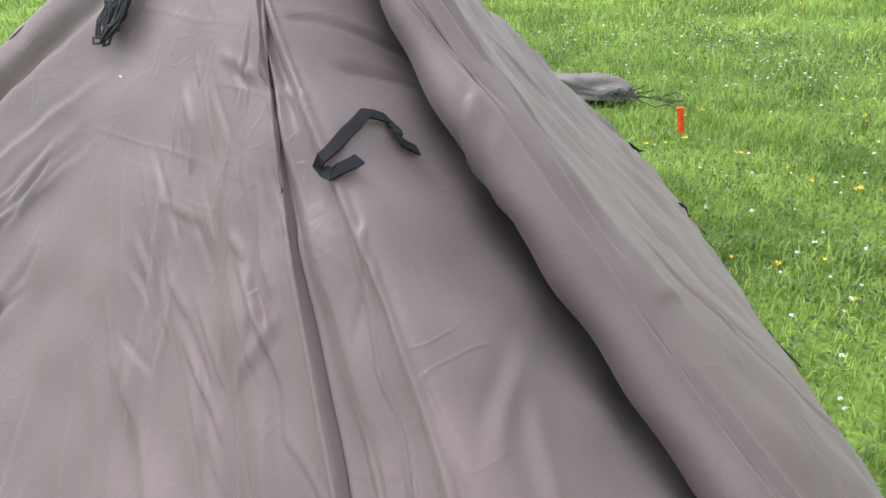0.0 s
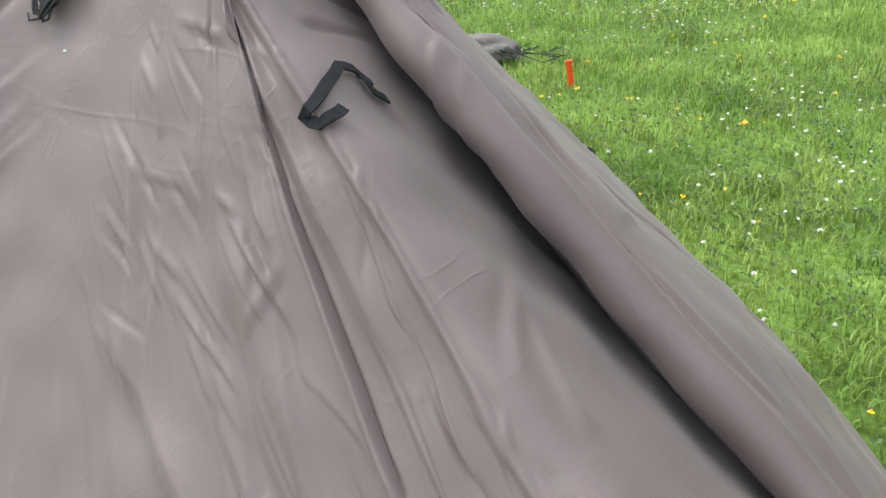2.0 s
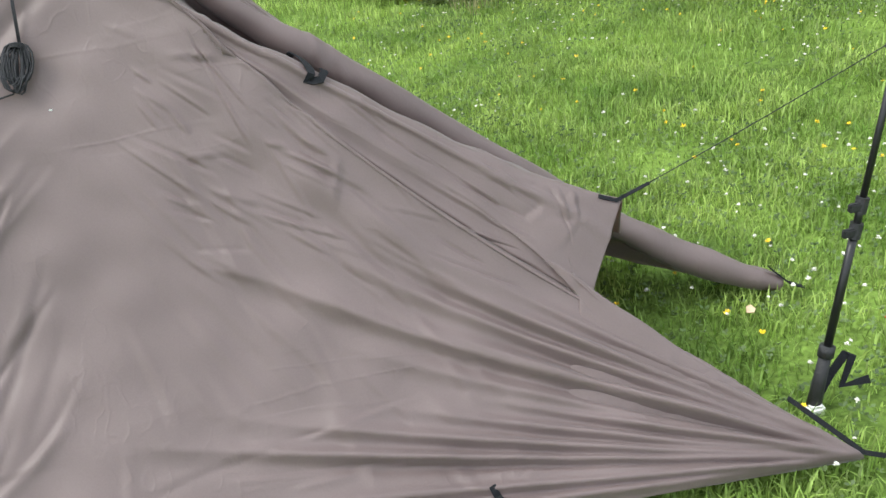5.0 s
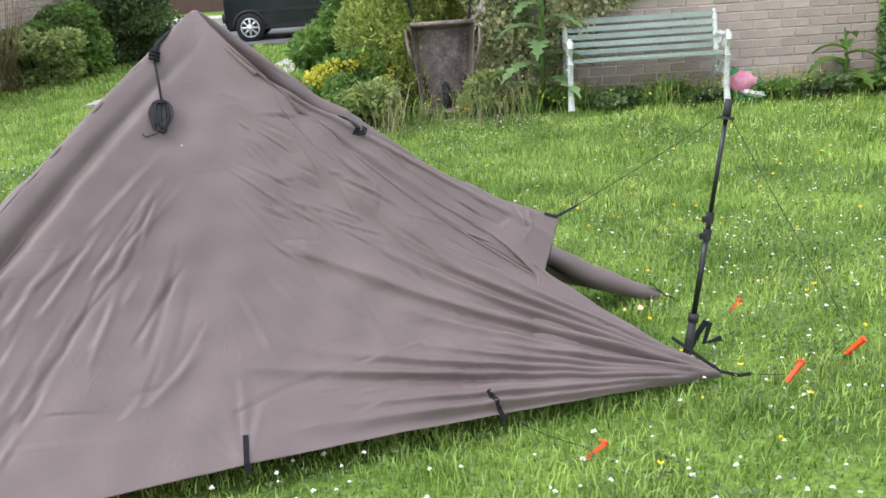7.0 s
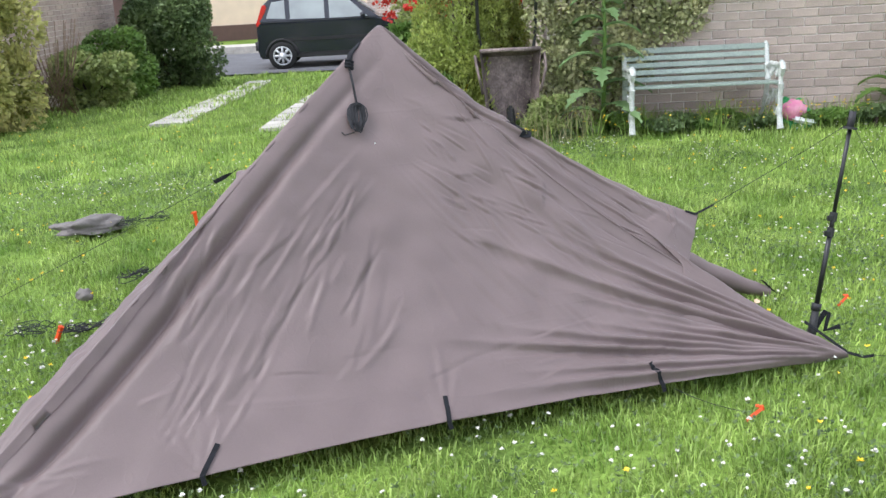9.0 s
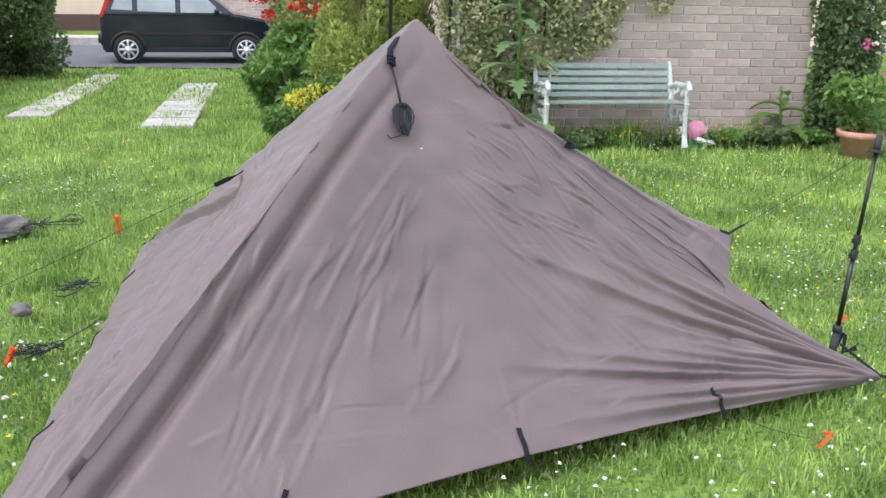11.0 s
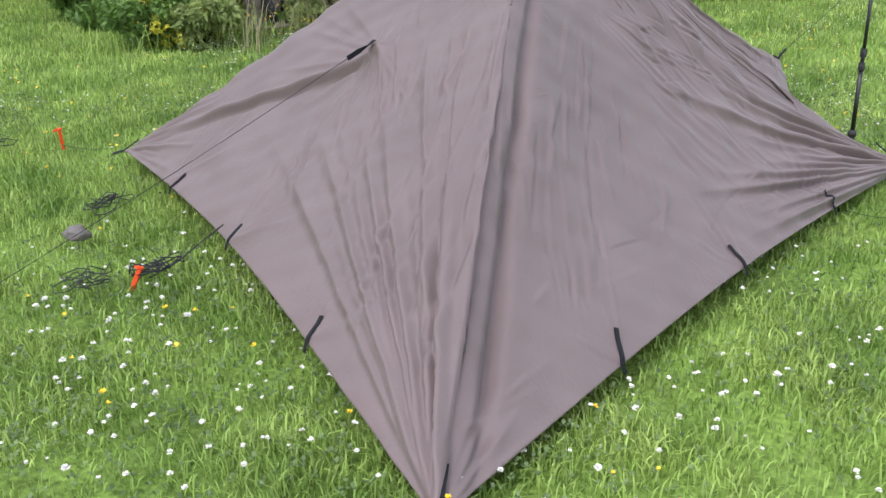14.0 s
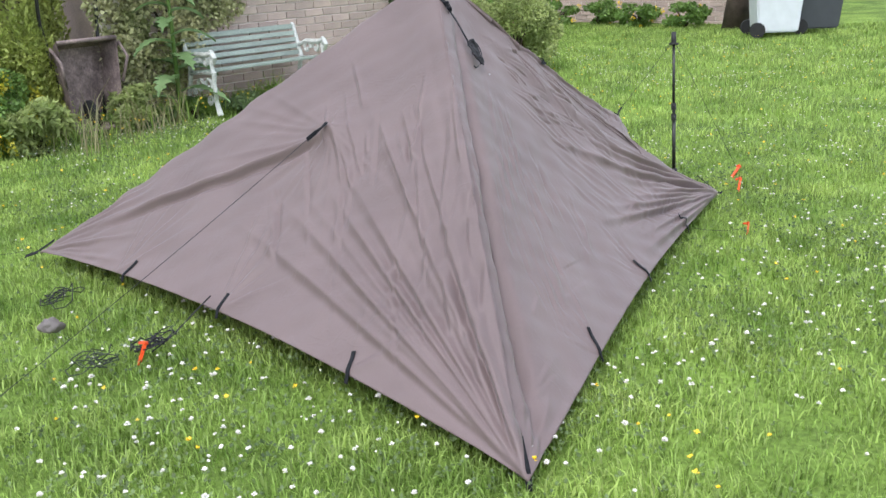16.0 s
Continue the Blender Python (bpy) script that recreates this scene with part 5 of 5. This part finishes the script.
# ---- brick house wall, garage, far house, out-building ----
def building(name, corner, along, outward, length, height, depth, base, label, roof_h=1.2, wall_mat=MORTAR):
    """The closed rest of a building behind its front wall, with eaves and a pitched roof."""
    ang = math.degrees(math.atan2(along.y, along.x))
    mid = corner + along * (length / 2) - outward * (0.22 + depth / 2)
    root = empty(name, pose(mid.x, mid.y, base, 0, 0, ang), label=label, category="building")
    part("shell", newbox((length - 0.02, depth, height), pose(0, 0, height / 2)), wall_mat, root)
    s = 1 if outward.dot(Vector((-math.sin(radians(ang)), math.cos(radians(ang)), 0))) > 0 else -1
    part("fascia", newbox((length + 0.3, 0.04, 0.2), pose(0, s * (depth / 2 + 0.45), height + 0.02), 0.01), WHITEPAINT, root, "white painted fascia board")
    part("soffit", newbox((length + 0.3, 0.5, 0.02), pose(0, s * (depth / 2 + 0.2), height - 0.06)), WHITEPAINT, root)
    bm = bmesh.new()
    hw, hl = depth / 2 + 0.5, length / 2 + 0.2
    vs = [bm.verts.new(p) for p in ((-hl, -hw, height), (hl, -hw, height), (hl, hw, height), (-hl, hw, height), (-hl, 0, height + roof_h), (hl, 0, height + roof_h), (-hl, -hw, height + 0.1), (hl, -hw, height + 0.1), (hl, hw, height + 0.1), (-hl, hw, height + 0.1))]
    for q in ((0, 1, 2, 3), (6, 7, 5, 4), (8, 9, 4, 5), (0, 1, 7, 6), (2, 3, 9, 8)):
        bm.faces.new([vs[i] for i in q])
    bm.faces.new([vs[i] for i in (0, 6, 4, 9, 3)])
    bm.faces.new([vs[i] for i in (1, 7, 5, 8, 2)])
    bmesh.ops.recalc_face_normals(bm, faces=bm.faces)
    part("roof", bm, ROOF, root, "brown tiled roof")
    return root


def window_unit(parent, x, y, z, w, h, nx, ny, face):
    """A white-framed window with glazing bars, standing in the wall's face."""
    root = part("window", newbox((w, 0.05, h), pose(x, y, z), 0.005), GLASSDARK, parent, "dark glazed window")
    f = bmesh.new()
    for zz in (z - h / 2, z + h / 2):
        box(f, (w + 0.12, 0.09, 0.08), pose(x, y + face * 0.02, zz), 0.01)
    for xx in (x - w / 2, x + w / 2):
        box(f, (0.08, 0.09, h + 0.1), pose(xx, y + face * 0.02, z), 0.01)
    part("frame", f, WHITEPAINT, root, "white window frame")
    for k in range(1, nx):
        part("glazing_bar", newbox((0.035, 0.06, h), pose(x - w / 2 + w * k / nx, y + face * 0.025, z)), WHITEPAINT, root)
    for k in range(1, ny):
        part("glazing_bar", newbox((w, 0.06, 0.035), pose(x, y + face * 0.022, z - h / 2 + h * k / ny)), WHITEPAINT, root)
    part("sill", newbox((w + 0.24, 0.18, 0.06), pose(x, y + face * 0.06, z - h / 2 - 0.07), 0.01), WHITEPAINT, root)


# far cream house over the road
fh_root = empty("cream_house", pose(4.0, 28.0, -0.41, 0, 0, -12), label="cream rendered house with white windows across the road", category="house")
part("wall", newbox((17, 6, 5.4), pose(0, 3, 2.7)), CREAM, fh_root)
part("plinth", newbox((17.04, 0.06, 0.5), pose(0, -0.02, 0.25), 0.01), BROWNDOOR, fh_root)
bm_ = bmesh.new()
_vs = [bm_.verts.new(p) for p in ((-8.9, -0.5, 5.4), (8.9, -0.5, 5.4), (8.9, 6.5, 5.4), (-8.9, 6.5, 5.4), (-8.9, 3, 7.6), (8.9, 3, 7.6))]
for _qd in ((0, 1, 2, 3), (0, 1, 5, 4), (2, 3, 4, 5), (0, 4, 3), (1, 2, 5)):
    bm_.faces.new([_vs[i] for i in _qd])
part("roof", bm_, ROOF, fh_root, "brown tiled roof")
for _x, _w, _h, _z in ((-5.0, 1.8, 1.25, 1.8), (-1.67, 1.1, 1.2, 1.8), (5.3, 1.9, 1.2, 1.6), (-7.4, 1.2, 1.2, 1.75)):
    window_unit(fh_root, _x, -0.02, _z, _w, _h, 5 if _w > 1.5 else 3, 4, -1)
part("door", newbox((1.35, 0.08, 1.5), pose(-3.62, -0.35, 0.75), 0.02), BROWNDOOR, fh_root, "dark brown panel door")
part("porch_post", newbox((0.1, 0.1, 2.4), pose(-4.36, -0.6, 1.2), 0.01), BROWNDOOR, fh_root)
part("porch_post", newbox((0.1, 0.1, 2.4), pose(-2.92, -0.6, 1.2), 0.01), BROWNDOOR, fh_root)
part("wall_plaque", lathe(bmesh.new(), [(0.02, 0), (0.24, 0), (0.24, 0.04), (0.02, 0.05)], 20, pose(-0.35, -0.03, 2.05, 90, 0, 0)), TERRA, fh_root, "round terracotta wall plaque")
for _k, (_x, _y) in enumerate(((1.0, 27.0), (1.62, 26.85))):
    flower_pot(_x, _y, 0.2, 0.38, BLUEPOT, "bright blue glazed pot beside the porch", MIDLEAF, 121 + _k, (0.22, 0.22, 0.4), 0.05, 300)
GD, GO = Vector((-0.316, -0.949, 0)).normalized(), Vector((0.949, -0.316, 0)).normalized()
G0 = Vector((0.62, 15.7, 0))
house_wall("wall_garage", G0, GD, GO, 8.0, 2.3, -0.45, 0.2, lambda s, z: False, "buff brick garage wall beyond the lawn", False)
_e0, _ed = Vector((6.9, 22.5, 0)), Vector((0.93, -0.36, 0)).normalized()
house_wall("wall_roadside", _e0, _ed, -ROAD_N, 5.0, 1.7, -0.42, 0.2, lambda s, z: False, "brown brick garden wall across the road", False)
building("garage", G0, GD, GO, 8.0, 2.3, 5.0, -0.45, "low brick garage with a white fascia and tiled roof", 1.4)
B0, BD, BO = Vector((13.6, 1.2, 0)), Vector((0.2, 0.98, 0)).normalized(), Vector((-0.98, 0.2, 0)).normalized()
house_wall("wall_outbuilding", B0, BD, BO, 7.0, 2.3, -0.05, 0.2, lambda s, z: False, "brown brick out-building wall across the lawn", False)
building("outbuilding", B0, BD, BO, 7.0, 2.35, 4.0, -0.05, "low brick out-building at the end of the lawn", 1.2)
building("brick_house", WALL_C + WALL_D * 0.02, WALL_D, WALL_N, 3.18, 4.9, 6.0, -0.05, "buff brick house behind the bench", 2.0, BRICK)


pale_house = empty("pale_house", pose(25.0, 13.0, -0.5, 0, 0, -62), label="pale rendered house with a white window far beyond the lawn", category="house")
part("wall", newbox((12, 6, 5.2), pose(0, 3, 2.6)), CREAM, pale_house)
bm_ = bmesh.new()
_vs = [bm_.verts.new(p) for p in ((-6.4, -0.5, 5.2), (6.4, -0.5, 5.2), (6.4, 6.5, 5.2), (-6.4, 6.5, 5.2), (-6.4, 3, 7.4), (6.4, 3, 7.4))]
for _qd in ((0, 1, 2, 3), (0, 1, 5, 4), (2, 3, 4, 5), (0, 4, 3), (1, 2, 5)):
    bm_.faces.new([_vs[i] for i in _qd])
part("roof", bm_, ROOF, pale_house, "brown tiled roof")
for _x in (-3.2, 0.4, 3.6):
    window_unit(pale_house, _x, -0.02, 1.9, 1.4, 1.3, 2, 2, -1)


# ---- wheelie bins, trunk and flowers across the lawn ----
def wheelie_bin(x, y, ang, material, label):
    root = empty("wheelie_bin", label=label, category="bin")
    bm = bmesh.new()
    lo = [bm.verts.new((a * 0.24, b * 0.26, 0.06)) for a, b in ((-1, -1), (1, -1), (1, 1), (-1, 1))]
    hi = [bm.verts.new((a * 0.29, b * 0.34, 0.98)) for a, b in ((-1, -1), (1, -1), (1, 1), (-1, 1))]
    bm.faces.new(lo[::-1])
    bm.faces.new(hi)
    for k in range(4):
        bm.faces.new((lo[k], lo[(k + 1) % 4], hi[(k + 1) % 4], hi[k]))
    bmesh.ops.bevel(bm, geom=list(bm.edges), offset=0.02, segments=2, affect="EDGES")
    part("body", bm, material, root)
    part("lid", newbox((0.62, 0.72, 0.07), pose(0, 0, 1.02, 3, 0, 0), 0.025), material, root)
    bm = bmesh.new()
    tube(bm, [(-0.22, 0.37, 0.98), (0.22, 0.37, 0.98)], 0.018, 8)
    part("handle", bm, material, root, smooth=True)
    for s in (-1, 1):
        part("wheel", lathe(bmesh.new(), [(0.02, -0.03), (0.1, -0.03), (0.1, 0.03), (0.02, 0.03)], 18, pose(s * 0.27, 0.28, 0.1, 0, 90, 0)), TYRE, root)
    root.matrix_world = pose(x, y, 0, 0, 0, ang)


wheelie_bin(11.75, 0.66, 20, BINW, "pale grey wheelie bin by the out-building")
wheelie_bin(12.3, 0.2, 24, BINDK, "dark grey wheelie bin beside the pale one")
_bm = bmesh.new()
tube(_bm, [(12.7, 1.3, -0.05), (12.65, 1.25, 0.6), (12.75, 1.3, 2.4)], [0.2, 0.15, 0.11], 12)
tagged(link_bm("ivy_post", _bm, BARK, True), "dark weathered trunk by the out-building", "tree trunk")
for _k in range(7):
    shrub("bed_plant", 13.1 + 0.2 * _k, 2.1 + 0.75 * _k, (0.45, 0.4, 0.34), MIDLEAF, 0.06, 700, 140 + _k, "low green plants with yellow flowers below the brick wall", "plants", 7, 3, flowers=(BUTTER, 8, 0.035))
shrub("green_bush", 11.6, 4.6, (0.9, 0.8, 0.8), MIDLEAF, 0.06, 4000, 151, "mid green bush at the end of the lawn", "shrub", 14, 5)
shrub("pale_bush", 10.2, 4.6, (0.6, 0.6, 0.7), PALELEAF, 0.05, 3600, 153, "pale green bush at the end of the lawn", "shrub", 12, 5)


# ---- grass and wild flowers ----
def inside_tarp(x, y):
    tri = [(CN, CR, CL), (CR, CF, CL)]
    hit = np.zeros(len(x), bool)
    for a, b, c in tri:
        def edge(p, q):
            return (q[0] - p[0]) * (y - p[1]) - (q[1] - p[1]) * (x - p[0])
        m = [0.4 * math.hypot(q[0] - p[0], q[1] - p[1]) for p, q in ((a, b), (b, c), (c, a))]
        if c is CL and a is CR:
            m[2] = 0.0
        else:
            m[1] = 0.0
        hit |= (edge(a, b) > m[0]) & (edge(b, c) > m[1]) & (edge(c, a) > m[2])
    return hit


def blades(name, x0, x1, y0, y1, per_m2, height, width, seed, keep, label, material=None):
    """Short bent grass blades standing in tufts over a stretch of lawn."""
    g = np.random.default_rng(seed)
    n = int((x1 - x0) * (y1 - y0) * per_m2)
    x, y = g.uniform(x0, x1, n), g.uniform(y0, y1, n)
    tuft = np.sin(x * 5.1 + 1.3 * np.sin(y * 3.7)) * np.sin(y * 4.6 + 1.7 * np.sin(x * 2.9)) + 0.7 * np.sin(x * 13 + 2 * np.sin(y * 9)) * np.sin(y * 12)
    ok = keep(x, y) & (g.random(n) < 0.62 + 0.3 * tuft)
    x, y, tuft = x[ok], y[ok], tuft[ok]
    n = len(x)
    h = height * g.uniform(0.45, 1.2, n) * (1 + 0.3 * tuft)
    a = g.uniform(0, 2 * np.pi, n)
    lean = g.uniform(0.15, 1.0, n) * h
    w = width * g.uniform(0.6, 1.3, n)
    z = ground_z(x, y) - 0.012
    dx, dy = np.cos(a), np.sin(a)
    b = a + np.pi / 2 + g.normal(0, 0.5, n)
    sx, sy = np.cos(b) * w / 2, np.sin(b) * w / 2
    p = np.stack([
        np.stack([x - sx, y - sy, z], -1), np.stack([x + sx, y + sy, z], -1),
        np.stack([x + sx * 0.8 + dx * lean * 0.35, y + sy * 0.8 + dy * lean * 0.35, z + h * 0.62], -1),
        np.stack([x - sx * 0.8 + dx * lean * 0.35, y - sy * 0.8 + dy * lean * 0.35, z + h * 0.62], -1),
        np.stack([x + dx * lean, y + dy * lean, z + h * (1.0 - 0.2 * lean / h)], -1)], 1).reshape(-1, 3)
    i = np.arange(n)[:, None] * 5
    f = np.concatenate([i + [0, 1, 2], i + [0, 2, 3], i + [3, 2, 4]], 0)
    # keep each blade's faces together
    f = f.reshape(3, n, 3).transpose(1, 0, 2).reshape(-1, 3)
    return tagged(mesh_np(name, p, f, material or GRASS), label, "grass", kind="stuff")


def outside(x, y):
    return ~inside_tarp(x, y)


def nearness(x, y):
    edge = np.minimum(np.minimum(x + 2.2, 4.9 - x), np.minimum(y + 2.3, 4.9 - y)) + 0.25 * np.sin(x * 2.3 + 1) * np.sin(y * 2.7)
    return np.clip(edge / 1.3, 0, 1)


def near_only(x, y):
    return outside(x, y) & (np.random.default_rng(11).random(len(x)) < nearness(x, y))


def far_only(x, y):
    return outside(x, y) & (np.random.default_rng(12).random(len(x)) > nearness(x, y)) & ((y - 17.0) * 0.93 + (x - 1.5) * 0.36 < -0.2)


blades("grass", -2.3, 5.0, -2.4, 5.0, 9200, 0.047, 0.005, 1, near_only, "short uneven lawn grass round the tarp")
blades("far_grass", -4.0, 13.5, -2.5, 9.5, 2000, 0.058, 0.0075, 2, far_only, "lawn grass further from the tarp")
blades("far_grass", -5.0, 9.0, 9.5, 17.0, 700, 0.075, 0.014, 3, far_only, "lawn grass towards the road")
blades("far_grass", -9.0, 14.0, -7.0, -2.5, 500, 0.06, 0.016, 9, far_only, "lawn grass on the near side")
blades("far_grass", -9.0, -4.0, -2.5, 9.5, 500, 0.06, 0.016, 10, far_only, "lawn grass at the side")
blades("dry_grass", 3.0, 4.3, 4.3, 4.85, 420, 0.42, 0.006, 14, lambda x, y: y > 4.4, "tall dry grass stems in front of the wheelbarrow", HAY)
blades("long_grass", 2.2, 7.0, 3.3, 5.4, 900, 0.24, 0.007, 4, lambda x, y: (y > 4.62 - 0.3 * (x - 4.0)) & (y < 5.2 - 0.3 * (x - 4.0)), "long uncut grass along the border")


def flower_heads(name, n, area, size, material, seed, keep, height, petals, label, density=None):
    """Flower heads on thin stems: each a small cluster of petals."""
    g = np.random.default_rng(seed)
    x, y = g.uniform(area[0], area[1], n), g.uniform(area[2], area[3], n)
    ok = keep(x, y)
    if density:
        ok &= g.random(n) < density(x, y)
    x, y = x[ok], y[ok]
    n = len(x)
    z = ground_z(x, y) + height * g.uniform(0.6, 1.2, n)
    vs, fs, off = [], [], 0
    s = size * g.uniform(0.6, 1.2, n)
    for k in range(petals):
        a = 2 * np.pi * k / petals + g.uniform(0, 1, n)
        tilt = g.uniform(0.1, 1.2, n)
        d = np.stack([np.cos(a) * np.cos(tilt), np.sin(a) * np.cos(tilt), np.sin(tilt)], -1) * s[:, None]
        e = np.stack([-np.sin(a), np.cos(a), 0 * a], -1) * s[:, None] * 0.38
        c = np.stack([x, y, z], -1)
        v = np.stack([c, c + d * 0.6 + e, c + d, c + d * 0.6 - e], 1).reshape(-1, 3)
        i = np.arange(n)[:, None] * 4 + off
        vs.append(v)
        fs.append(np.concatenate([i + [0, 1, 2], i + [0, 2, 3]], 0))
        off += 4 * n
    return tagged(mesh_np(name, np.concatenate(vs), np.concatenate(fs), material), label, "wild flowers", kind="stuff")


def patchy(x, y):
    return np.clip(0.35 + 0.5 * np.sin(x * 1.9 + 0.8) * np.sin(y * 1.6 + 0.4) + 0.3 * np.sin(x * 4.3) * np.sin(y * 3.9 + 1), 0.04, 1)


def lawn_keep(x, y):
    return outside(x, y) & (y < 4.6 - 0.28 * (x - 4.0)) | ((y > 5.4) & (x < 1.6) & (y < 15))


flower_heads("clover_flowers", 9500, (-2.6, 10, -2.2, 5.5), 0.0085, CLOVER, 5, lawn_keep, 0.06, 12, "small white clover and daisy heads in the lawn", patchy)
flower_heads("clover_flowers", 1300, (-1.6, 2.6, -1.6, 1.8), 0.0105, CLOVER, 6, outside, 0.06, 16, "white clover heads close to the tarp", patchy)
flower_heads("clover_leaves", 52000, (-2.3, 5.0, -2.3, 5.0), 0.014, DARKLEAF, 15, outside, 0.036, 3, "three-part clover leaves low in the lawn", patchy)
flower_heads("buttercups", 1300, (-2.6, 11, -1.9, 8.5), 0.012, BUTTER, 7, lawn_keep, 0.075, 6, "yellow buttercups scattered over the lawn")
flower_heads("buttercups", 330, (2.4, 6.8, 3.4, 5.2), 0.014, BUTTER, 8, lambda x, y: abs(y - (4.72 - 0.3 * (x - 4.0))) < 0.28, 0.2, 6, "yellow buttercups in the long border grass")

# the brick wall's nearest pieces last
house_wall("wall_house", WALL_C, WALL_D, WALL_N, 3.2, 3.2, -0.02, 0.2, lambda s, z: s < 2.9 and 0.0 < z < 1.9, "buff brick house wall in stretcher bond")
